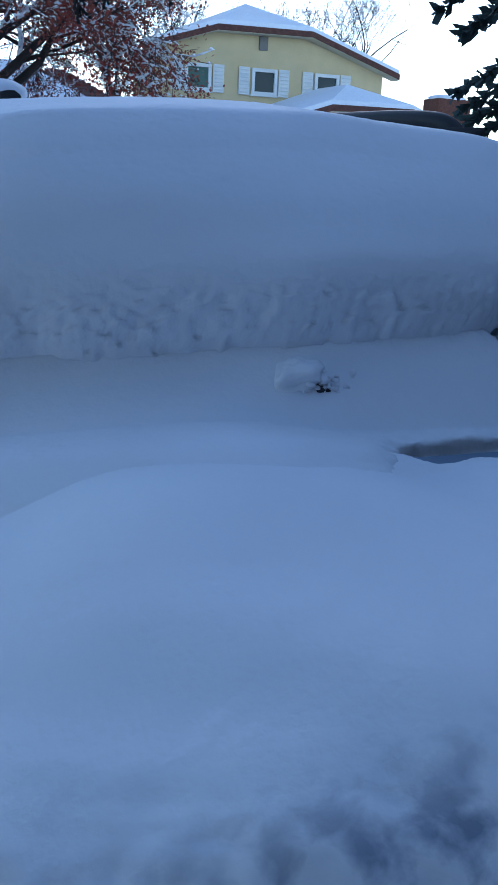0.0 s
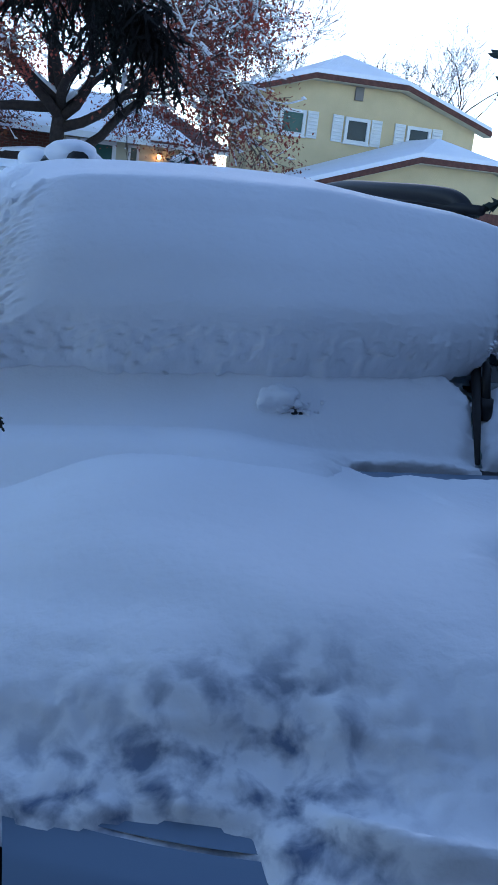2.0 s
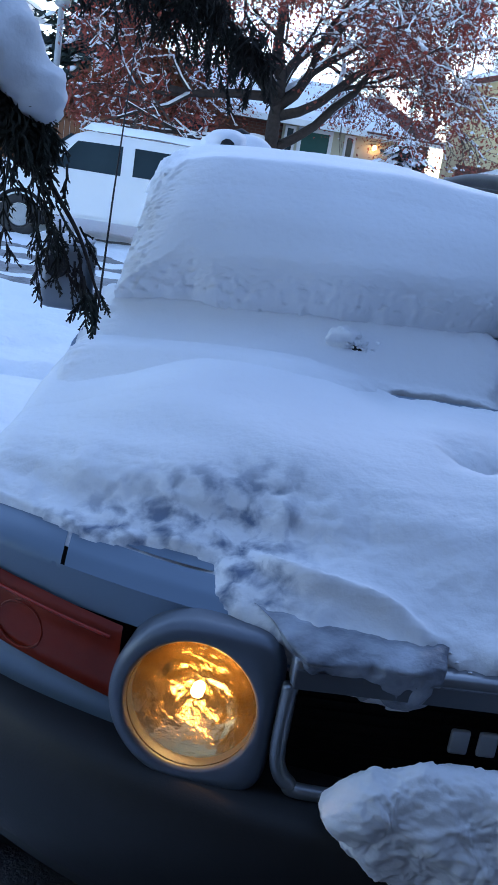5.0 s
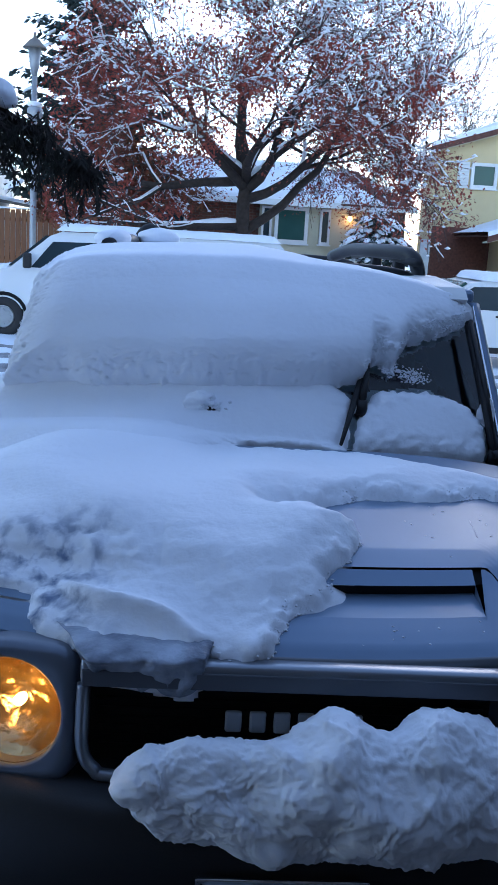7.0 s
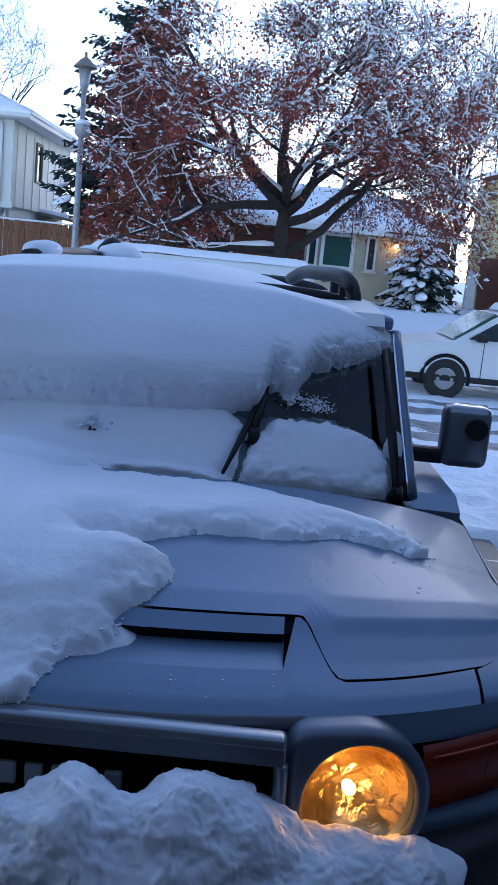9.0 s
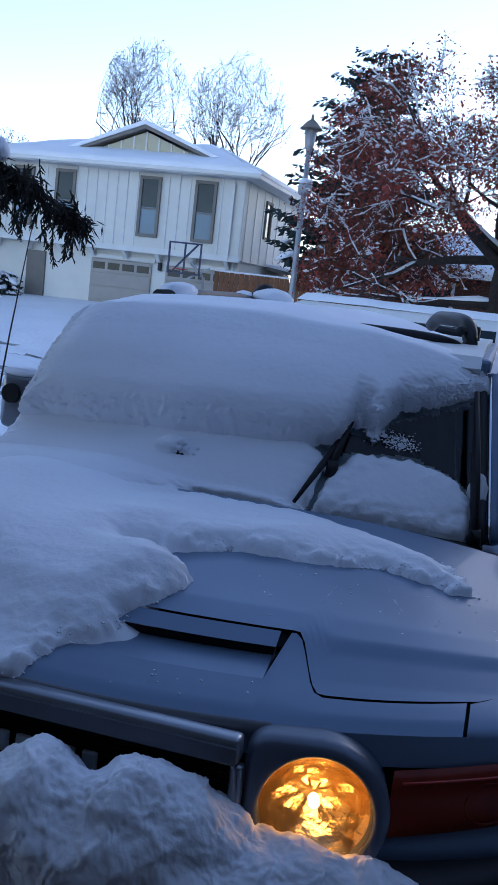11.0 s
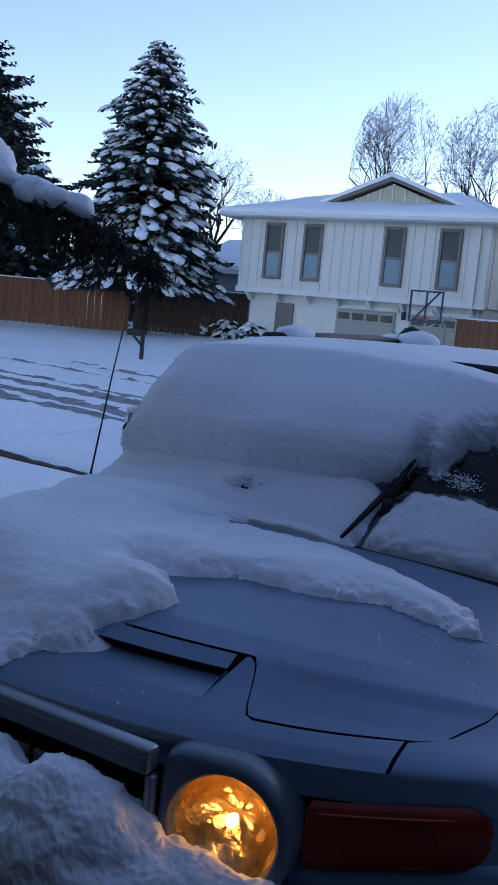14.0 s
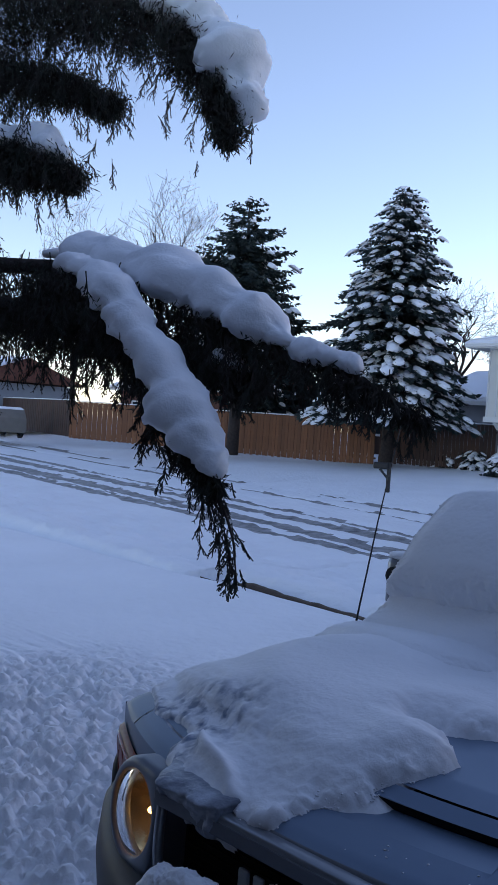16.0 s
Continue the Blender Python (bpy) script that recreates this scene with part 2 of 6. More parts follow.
def blob(c, r, bm=None, sub=2, rough=0.25, freq=6.0):
    """A lump of snow with an uneven outline."""
    bm = bm or bmesh.new()
    got = bmesh.ops.create_icosphere(bm, subdivisions=sub, radius=1.0)
    c, r = Vector(c), Vector(r)
    for v in got["verts"]:
        d = v.co.copy()
        k = 1 + rough * noise.noise((c + d * max(r)) * freq) + rough * 0.5 * noise.noise((c + d * max(r)) * freq * 2.7)
        v.co = c + Vector((d.x * r.x, d.y * r.y, d.z * r.z)) * k
    return bm

# ---- ground, road, kerb ----
def near_kerb(x):
    return 6.2 - 0.13 * (min(x, 6.0) + 4.7)


def far_kerb(x):
    return 17.7 - 0.22 * min(0.0, x + 6.0)


def ground_z(x, y):
    a, b = near_kerb(x), far_kerb(x)
    if y < a:
        z = 0.06 + 0.05 * math.exp(-((y - a + 0.6) / 0.8) ** 2)
    elif y < b:
        z = -0.12
    else:
        z = 0.22 + 0.75 * min(1.0, (y - b) / 11.0)
    return z


def clods(x, y):
    """Kicked-up chunks: rounded lumps with sharp gaps between them."""
    wx, wy = x + 0.05 * noise.noise(Vector((x * 4, y * 4, 7))), y + 0.05 * noise.noise(Vector((x * 4, y * 4, 3)))
    h = -0.05
    for f, a in ((4.5, 0.040), (8.5, 0.050), (16.0, 0.036), (29.0, 0.018)):
        h += a * min(1.0, 3.4 * abs(noise.noise(Vector((wx * f, wy * f, f)))))
    return h


def ground_relief(x, y):
    h = lumps((x, y, 0.0), (0.25, 0.06), (0.9, 0.02))
    trod = math.exp(-(((x + 3.1) / 2.5) ** 4 + ((y - 1.2) / 2.0) ** 4))
    if abs(x) < 14 and -6 < y < 16:
        h += trod * (lumps((x, y, 0.3), (2.6, 0.03)) + clods(x, y) + 0.01)
        h += lumps((x, y, 1.0), (3.0, 0.012), (11.0, 0.004))
    if abs(x) < 1.3 and -2.6 < y < 5.2:
        h = h * 0.4 - 0.02
    return h


def spread(lo, hi, fine_lo, fine_hi, fine, far_n):
    inner = list(np.arange(fine_lo, fine_hi + 1e-6, fine))
    left = [fine_lo - (fine_lo - lo) * (k / far_n) ** 2.2 for k in range(far_n, 0, -1)]
    right = [fine_hi + (hi - fine_hi) * (k / far_n) ** 2.2 for k in range(1, far_n + 1)]
    return left + inner + right


gx = spread(-900, 900, -5.2, -1.0, 0.019, 70)
gy = spread(-700, 1200, -0.3, 3.4, 0.019, 95)
gv = [(x, y, ground_z(x, y) + ground_relief(x, y)) for x in gx for y in gy]
link("ground", mesh_of("ground", gv, grid_faces(len(gx), len(gy)), SNOW_FAR))
tagged(bpy.data.objects["ground"], "snow-covered front yards and lawn, trodden beside the truck", "ground", kind="structure")

# road: packed snow and slush, with wheel ruts along it
RUTS = ((0.385, 0.022), (0.455, 0.030), (0.56, 0.028), (0.64, 0.018), (0.84, 0.012), (0.955, 0.022))
rx = spread(-420, 420, -28, 6, 0.10, 26)
rv, steps = [], [k / 130 for k in range(131)]
for x in rx:
    a, b = near_kerb(x) + (0.02 if -7.6 < x < -3.8 else -0.60), far_kerb(x) + 0.05
    for s in steps:
        y = a + (b - a) * s
        z = 0.02 + 0.06 * math.sin(math.pi * s) + 0.22 * max(0.0, s - 0.75) * 2
        bank = math.exp(-((s - 0.045) / 0.06) ** 2) * 0.13 if -7.6 < x < -3.8 else math.exp(-(s / 0.09) ** 2) * 0.14
        rut = sum(math.exp(-((s - c - 0.006 * noise.noise(Vector((x * 0.4, c * 9, 0)))) / w) ** 2) for c, w in RUTS)
        z += bank - 0.3 * max(0.0, 1 - s / 0.03) - 0.075 * rut + lumps((x * 0.7, y, 0), (1.3, 0.025), (3.5, 0.02), (8.0, 0.02)) + 0.03 * abs(noise.noise(Vector((x * 2.2, y * 4, 2)))) + 0.07 * max(-0.4, min(0.5, 2.5 * noise.noise(Vector((x * 2.7, y * 3.2, 5))))) * (0.12 + math.exp(-((s - 0.14) / 0.14) ** 2))
        rv.append((x, y, z))
road = link("road", mesh_of("road", rv, grid_faces(len(rx), len(steps)), SNOW_FAR))
tagged(road, "residential street under packed snow with slushy wheel ruts", "road", kind="structure")
road.data.materials.append(SLUSH)
for i in range(len(rx) - 1):
    x = rx[i]
    for j in range(130):
        q, wide = (j + 0.5) / 130, 1 + 0.5 * noise.noise(Vector((x * 0.25, j * 0.5, 2))) + 0.4 * noise.noise(Vector((x * 1.6, j * 0.9, 2)))
        if any(abs(q - c - 0.006 * noise.noise(Vector((x * 0.4, c * 9, 0)))) < w * wide for c, w in RUTS):
            road.data.polygons[i * 130 + j].material_index = 1
kv, xs = [], list(np.arange(-7.7, -3.4, 0.06))
for x in xs:
    y = near_kerb(x)
    open_up = 0.018 - 0.16 * max(0.0, -6.7 - x)
    w = open_up + 0.025 * noise.noise(Vector((x * 1.3, 0, 0))) + 0.012 * noise.noise(Vector((x * 6, 0, 0)))
    for dy, dz in ((-0.10, -0.05), (-0.09, w), (0.03, w), (0.08, w - 0.02), (0.10, -0.12)):
        kv.append((x, y + dy, 0.10 + dz + 0.01 * noise.noise(Vector((x * 5, dy * 9, 1)))))
tagged(link("kerb", mesh_of("kerb", kv, grid_faces(len(xs), 5), SOIL)), "brown concrete kerb showing through the snow", "kerb", kind="structure")

BROWN_WALL = mat("brown_shade_wall", (0.085, 0.075, 0.07), 0.8, 0, 0.2, 2.0, 0.2, 20.0)
# added unseen wall behind the camera's path; keeps sky light off the truck's front
part("shade_wall_south", box((0.5, -2.45, 2.2), (15.0, 0.3, 4.6), 0.02), BROWN_WALL)
tagged(bpy.data.objects["shade_wall_south"], "plain dark brown wall, added unseen to shade the truck's front", "wall", kind="structure")

# second added wall, out of view: blocks eastern sky from wing and bonnet
part("shade_wall_east", box((4.6, 0.8, 2.1), (0.25, 6.2, 4.2), 0.02), BROWN_WALL)
tagged(bpy.data.objects["shade_wall_east"], "plain dark brown wall, added unseen to darken the wing's reflections", "wall", kind="structure")

# dark slab added out of view so snow does not bounce light upwards
part("driveway", box((0.55, 1.4, 0.045), (3.2, 7.4, 0.15), 0.02), ASPHALT)
tagged(bpy.data.objects["driveway"], "bare wet asphalt slab beneath the truck, added unseen to cut snow bounce", "driveway", kind="structure")

# ---- the truck: silver-blue off-road wagon, nose towards the camera ----
truck = thing("off_road_wagon", "silver-blue boxy off-road wagon, half buried in snow, lamps lit", "car", (0.015, 0, 0))


def nose(x):
    """How far the front face stands back at x."""
    return -0.03 + 0.21 * (abs(x) / 0.86) ** 2.2


HS = [0.0, 0.03, 0.07, 0.13, 0.21, 0.25, 0.33, 0.63, 1.08, 1.4]
HZ = [1.118, 1.140, 1.155, 1.174, 1.206, 1.230, 1.252, 1.285, 1.315, 1.322]


def skin(x, s):
    """The truck's front skin: s runs back over the bonnet from the front lip; below nought it runs down the face."""
    a = abs(x)
    if s < 0:
        return Vector((x, nose(x), HZ[0] + s))
    z = lerp_table(s, HS, HZ) - 0.06 * (a / 0.8) ** 3 * min(1.0, s / 0.6)
    z -= 0.10 * max(0.0, (a - 1.0) / 0.10) ** 2.2
    return Vector((x, nose(x) + s, z))


def skin_normal(x, s, e=0.012):
    n = (skin(x + e, s) - skin(x - e, s)).cross(skin(x, s + e) - skin(x, s - e))
    return n.normalized()


def seam(x):
    """Where the bonnet's front shut line runs."""
    k = min(1.0, max(0.0, (abs(x) - 0.455) / 0.09))
    k = k * k * (3 - 2 * k)
    return 0.252 * (1 - k) + 0.080 * k + 0.02 * max(0.0, (abs(x) - 0.6) / 0.25) ** 2


def patch(name, xs, s_of, n, material, label="", off=0.0, skip=None):
    v = []
    for x in xs:
        lo, hi = s_of(x)
        for k in range(n):
            s = lo + (hi - lo) * k / (n - 1)
            v.append(skin(x, s) + skin_normal(x, s) * off)
    fs = grid_faces(len(xs), n)
    if skip:
        fs = [f for f in fs if not skip(sum((v[i] for i in f), Vector()) / 4)]
    return link(name, mesh_of(name, v, fs, material), truck, label)


fx = list(np.linspace(-0.835, 0.835, 113))
patch("under_skin", [x * 1.2 for x in fx], lambda x: (-0.06, 1.12), 60, GAP, "dark inner panel under the shut lines", -0.014, lambda c: abs(c.x) < 0.46 and -0.02 < c.y < 0.24)


def bonnet_half(s):
    """Half the bonnet's width at s: it widens behind the front corner."""
    return lerp_table(s, [0.0, 0.09, 0.12, 0.217, 0.36, 0.52, 1.1], [0.83, 0.835, 0.90, 0.955, 0.99, 1.01, 1.03])


v = []
for x in fx:
    lo, hi = seam(x) + 0.004, 1.10 - 0.05 * (x / 0.85) ** 2
    for k in range(80):
        s = lo + (hi - lo) * (k / 79) ** 1.5
        k = max(0.0, min(1.0, (abs(x) - 0.62) / 0.215))
        v.append(skin(x + math.copysign((bonnet_half(s) - 0.835) * k * k, x), s))
link("bonnet", mesh_of("bonnet", v, grid_faces(len(fx), 80), PAINT), truck)
SCOOP_X, SCOOP_LO, SCOOP_HI = 0.422, 0.112, 0.208
patch("scoop_panel", [-0.835, -0.82, -0.8, -0.76, -0.72, -0.68, -0.64, -0.6, -0.57, -0.55, -0.53, -0.515, -0.5, -0.485, -0.47, -0.455, -0.445, -SCOOP_X]
      + list(np.linspace(-0.4, 0.4, 17)) + [SCOOP_X, 0.445, 0.455, 0.47, 0.485, 0.5, 0.515, 0.53, 0.55, 0.57, 0.6, 0.64, 0.68, 0.72, 0.76, 0.8, 0.82, 0.835],
      lambda x: (0.0, SCOOP_LO) if abs(x) <= SCOOP_X else (0.0, seam(x) - 0.004), 12, PAINT)
patch("scoop_rim", list(np.linspace(-SCOOP_X, SCOOP_X, 30)), lambda x: (SCOOP_HI, seam(x) - 0.004), 5, PAINT)
v = []
for x in np.linspace(-SCOOP_X, SCOOP_X, 30):
    for k in range(9):
        s = SCOOP_LO + (SCOOP_HI + 0.03 - SCOOP_LO) * k / 8
        v.append((x, nose(x) + s, skin(x, SCOOP_LO).z + 0.014 * k / 8))
link("scoop_ramp", mesh_of("scoop_ramp", v, grid_faces(30, 9), PAINT), truck)
for sx in (-1, 1):
    v = []
    for k in range(9):
        q = SCOOP_LO + (SCOOP_HI - SCOOP_LO) * k / 8
        top = skin(sx * SCOOP_X, q)
        v += [top, Vector((top.x, top.y, skin(SCOOP_X, SCOOP_LO).z + 0.014 * k / 8 - 0.004))]
    link("scoop_cheek", mesh_of("scoop_cheek", v, grid_faces(9, 2), PAINT), truck)
v = []
for x in np.linspace(-SCOOP_X, SCOOP_X, 30):
    t = skin(x, SCOOP_HI)
    v += [t + Vector((0, 0.001, -0.001)), t + Vector((0, 0.004, -0.010)), t + Vector((0, 0.028, -0.05))]
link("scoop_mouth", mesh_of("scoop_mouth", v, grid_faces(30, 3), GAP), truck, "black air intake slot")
v = [p for x in np.linspace(-0.47, 0.47, 40) for p in (skin(x, 0.0) + Vector((0, -0.004, -0.018)), skin(x, 0.0) + Vector((0, -0.007, -0.006)), skin(x, 0.004) + Vector((0, 0, 0.003)))]
link("bonnet_lip", mesh_of("bonnet_lip", v, grid_faces(40, 3), PAINT_LIGHT), truck)

# front wings with side walls
for sx in (-1, 1):
    v = []
    ss = [-0.072, -0.03, -0.01, 0.0, 0.02, 0.05, 0.084, 0.09, 0.105, 0.13, 0.16, 0.2, 0.25, 0.3, 0.4, 0.55, 0.7, 0.9, 1.1, 1.3, 1.42]
    for s in ss:
        a0 = 0.843 if s < 0.085 else bonnet_half(s) + 0.007
        cols = [a0 + (1.062 - a0) * k / 7 for k in range(8)]
        for a in cols:
            p = skin(a, s)
            v.append((sx * p.x, p.y, p.z))
        for d in (0.05, 0.15, 0.3, 0.45):
            p = skin(cols[-1], s)
            v.append((sx * (1.075 + 0.012 * math.sin(d * 7)), p.y + 0.05, max(p.z - d, 0.62)))
    link("front_wing", mesh_of("front_wing", v, grid_faces(len(ss), 12), PAINT), truck)

# grille bar, badge of plain blocks, grille recess and its bright frame
part("grille_bar", box((0, -0.048, 1.093), (0.868, 0.045, 0.056), 0.012, seg=3), PAINT_LIGHT, truck, smooth=True)
part("grille_bar_face", box((0, -0.070, 1.086), (0.860, 0.008, 0.036), 0.003), GREY, truck)
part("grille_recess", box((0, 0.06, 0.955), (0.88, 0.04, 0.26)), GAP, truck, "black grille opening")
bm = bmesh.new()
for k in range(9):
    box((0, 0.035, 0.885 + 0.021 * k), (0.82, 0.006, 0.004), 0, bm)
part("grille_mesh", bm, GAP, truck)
fr = smooth_path([(-0.428, -0.045, 1.06), (-0.430, -0.048, 1.0), (-0.428, -0.048, 0.92), (-0.405, -0.05, 0.878), (-0.35, -0.052, 0.862), (0, -0.055, 0.860), (0.35, -0.052, 0.862), (0.405, -0.05, 0.878), (0.428, -0.048, 0.92), (0.430, -0.048, 1.0), (0.428, -0.045, 1.06)], 8)
tube_part("grille_frame", fr, 0.014, PAINT_LIGHT, truck, "bright silver grille edge")
for k in range(6):
    part("badge_block", box((-0.126 + 0.0495 * k, -0.035, 0.984), (0.034, 0.012, 0.046), 0.005), METAL, truck, "plain silver badge block")

# headlamps, their surrounds and turn lamps
for sx in (-1, 1):
    c = Vector((sx * 0.580, 0.0, 0.978))
    turn = pose(0, 0, 0, -5, 0, sx * 12)

    def at(q, c=c, turn=turn):
        return c + turn @ Vector(q)
    rings, n = [], 96

    def outer(w):
        """The surround's outline: round outboard, square towards the grille."""
        cx, cz = math.cos(w) * sx, math.sin(w)
        if cx >= 0:
            return 0.147
        q = 7.0 if cz > 0 else 5.0
        return 1.0 / ((abs(cx) / 0.143) ** q + (abs(cz) / 0.147) ** q) ** (1.0 / q)
    for y, r in ((0.05, 0.109), (0.0, 0.110), (-0.014, 0.112), (-0.021, 0.1155), (-0.023, 0.119)):
        rings.append([at((r * math.cos(2 * math.pi * k / n), y, r * math.sin(2 * math.pi * k / n))) for k in range(n)])
    for grow, y in ((-0.017, -0.022), (-0.008, -0.017), (-0.002, -0.006), (0.0, 0.006), (0.002, 0.09)):
        rings.append([at(((outer(2 * math.pi * k / n) + grow) * math.cos(2 * math.pi * k / n), y, (outer(2 * math.pi * k / n) + grow) * math.sin(2 * math.pi * k / n))) for k in range(n)])
    v = [p for r in rings for p in r]
    f = [(i * n + k, i * n + (k + 1) % n, (i + 1) * n + (k + 1) % n, (i + 1) * n + k) for i in range(len(rings) - 1) for k in range(n)]
    link("lamp_surround", mesh_of("lamp_surround", v, f, SURROUND), truck, "blue-grey headlamp surround, square towards the grille")
    n = 48
    head = link("headlamp", mesh_of("headlamp", [at((0.111 * math.cos(w) * q, yy, 0.111 * math.sin(w) * q)) for q, yy in ((1.0, -0.012), (1.06, -0.016), (1.06, 0.0)) for w in [2 * math.pi * k / n for k in range(n)]],
                [(i * n + k, i * n + (k + 1) % n, (i + 1) * n + (k + 1) % n, (i + 1) * n + k) for i in range(2) for k in range(n)], REFLECTOR), truck, "round headlamp glowing warm yellow")
    v, m = [], 12
    for i in range(m + 1):
        r = 0.110 * i / m
        for k in range(n):
            w = 2 * math.pi * k / n
            facet = 0.007 * noise.noise(Vector(((k // 4) * 3.7, (i // 2) * 5.1, 7.0 * sx))) * (0.15 < i / m < 0.97)
            v.append(at((r * math.cos(w), 0.085 * (1 - (i / m) ** 2) + 0.004 - facet, r * math.sin(w))))
    f = [(i * n + k, i * n + (k + 1) % n, (i + 1) * n + (k + 1) % n, (i + 1) * n + k) for i in range(m) for k in range(n)]
    link("reflector", mesh_of("reflector", v, f, REFLECTOR), head, "faceted bright reflector bowl")
    v = []
    for i in range(m + 1):
        r = 0.110 * i / m
        for k in range(n):
            w = 2 * math.pi * k / n
            v.append(at((r * math.cos(w), -0.030 * (1 - (i / m) ** 2) - 0.015, r * math.sin(w))))
    lens = link("lens", mesh_of("lens", v, f, LENS), head, "clear domed glass lens")
    lens.visible_shadow = False
    p = at((0, 0.03, 0.012))
    tube_part("bulb", [at((0, 0.062, 0.0)), at((0, 0.05, 0.0)), at((0, 0.032, 0.0)), at((0, 0.022, 0.0))], [0.008, 0.012, 0.012, 0.006], BULB, head, "lit halogen bulb", 12)
    # turn lamp wraps the corner
    v, xs = [], np.linspace(0.715, 1.035, 26)
    for x in xs:
        k = (x - 0.715) / 0.32
        y = nose(x) - 0.018
        end = 0.055 * (1 - math.sqrt(max(0.0, 1 - (max(0.0, k - 0.8) / 0.2) ** 2)))
        top, bot = 1.046 + 0.026 * k - end, 0.900 + 0.035 * k + end
        for q in (0.0, 0.06, 0.3, 0.6, 0.94, 1.0):
            v.append((sx * x, y - 0.012 * math.sin(math.pi * min(1, max(0, q))) ** 0.5 + (0.012 if q in (0.0, 1.0) else 0), bot + (top - bot) * q))
    turn_lamp = link("turn_lamp", mesh_of("turn_lamp", v, grid_faces(len(xs), 6), AMBER), truck, "dark amber-red wraparound turn lamp")
    tube_part("lens_rib", [(sx * x, nose(x) - 0.032, 1.030 + 0.022 * (x - 0.72) / 0.3) for x in np.linspace(0.735, 0.97, 12)], 0.0035, RED, turn_lamp, "", 6)
    v, f = tube([(sx * (0.905 + 0.045 * math.cos(w)), nose(0.905 + 0.045 * math.cos(w)) - 0.029, 0.985 + 0.045 * math.sin(w)) for w in np.linspace(0, 2 * math.pi, 25)], 0.0022, 5)
    link("lens_ring", mesh_of("lens_ring", v, f, AMBER), turn_lamp)
    part("turn_bulb", blob((sx * 0.875, nose(0.875) + 0.018, 0.985), (0.022, 0.016, 0.022), rough=0.0), RED, turn_lamp, "red bulb glint behind the lens", True)
    v, xs = [], np.linspace(0.60, 1.055, 28)
    for x in xs:
        k = (x - 0.60) / 0.455
        y = nose(x) + 0.006
        for q, dy in ((0.79, 0.0), (0.82, -0.016), (0.87, -0.018), (0.896, -0.004), (0.90, 0.03)):
            v.append((sx * x, y + dy, q + 0.05 * k))
    link("bumper_corner", mesh_of("bumper_corner", v, grid_faces(len(xs), 5), PAINT), truck)
    v, cols = [], []
    for x in np.linspace(0.93, 1.045, 10):
        cols.append((x, nose(x) + 0.004))
    for w in np.linspace(0.15, 1.45, 8):
        cols.append((1.045 + 0.05 * math.sin(w), nose(1.045) + 0.004 + 0.11 * (1 - math.cos(w))))
    cols += [(1.100, 0.52), (1.100, 0.62)]
    low = [lerp_table(k, [0, 6, 10, 17, 19], [0.79, 0.80, 0.86, 0.98, 1.0]) for k in range(len(cols))]
    for (x, y), zl in zip(cols, low):
        for k in range(8):
            z = 1.062 + (zl - 1.062) * k / 7
            v.append((sx * (x - 0.02 * (k == 0) * (x > 1.04)), y + 0.012 * (k == 0), z))
    fv, line = [], [(x, y, zl) for (x, y), zl in zip(cols, low)] + [(1.102, y, 1.0 + 0.03 * math.sin((y - 0.62) / 0.75 * math.pi)) for y in np.linspace(0.72, 1.40, 8)]
    for x, y, zl in line:
        out = 0.030 * min(1.0, max(0.0, (x - 0.93) / 0.12))
        for q, dz in ((-0.004, 0.012), (0.6 * out, 0.008), (out, -0.008), (out, -0.05), (out * 0.9, -0.22), (0.0, -0.42)):
            fv.append((sx * (x + q), y - q * 0.4, zl + dz))
    link("wheel_flare", mesh_of("wheel_flare", fv, grid_faces(len(line), 6), BLACK), truck, "black plastic wheel flare")
    link("wing_corner", mesh_of("wing_corner", v, grid_faces(len(cols), 8), PAINT), truck)
    v = []
    for x in np.linspace(0.70, 1.00, 20):
        y = nose(x) + 0.02
        for z in (0.88, 1.075):
            v.append((sx * x, y, z))
    link("lamp_backing", mesh_of("lamp_backing", v, grid_faces(20, 2), GAP), truck)

# header under the bonnet line, between lamps and skin
v = []
for x in np.linspace(-0.86, 0.86, 60):
    for s in (-0.068, -0.03, -0.012, 0.0):
        p = skin(x, min(s, 0.0))
        v.append((p.x, p.y + (0.010 if abs(x) < 0.46 and s < -0.02 else 0.0), p.z))
link("header_panel", mesh_of("header_panel", v, grid_faces(60, 4), PAINT), truck)
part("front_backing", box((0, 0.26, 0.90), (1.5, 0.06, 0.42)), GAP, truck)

# bumper with number plate
v, xs = [], np.linspace(-1.06, 1.06, 60)
for x in xs:
    y = -0.17 + 0.42 * (abs(x) / 1.06) ** 2.4
    for dy, z in ((0.16, 0.855), (0.03, 0.85), (0.0, 0.82), (-0.01, 0.74), (0.0, 0.66), (0.02, 0.58), (0.08, 0.50), (0.25, 0.46)):
        v.append((x, y + dy, z))
link("bumper", mesh_of("bumper", v, grid_faces(60, 8), BLACK), truck, "black plastic front bumper")
plate = part("number_plate", box((-0.02, -0.196, 0.655), (0.31, 0.006, 0.155), 0.012), PLATE, truck, "number plate with dark frame under snow crumbs")
bm = box((-0.02, -0.193, 0.735), (0.335, 0.012, 0.010), 0.003)
box((-0.02, -0.193, 0.575), (0.335, 0.012, 0.010), 0.003, bm)
box((-0.185, -0.193, 0.655), (0.010, 0.012, 0.168), 0.003, bm)
box((0.145, -0.193, 0.655), (0.010, 0.012, 0.168), 0.003, bm)
part("plate_frame", bm, CHROME, plate)
for k in range(6):
    part("plate_bar", box((-0.135 + 0.046 * k, -0.201, 0.65), (0.026, 0.004, 0.075), 0.002), BARS, plate)

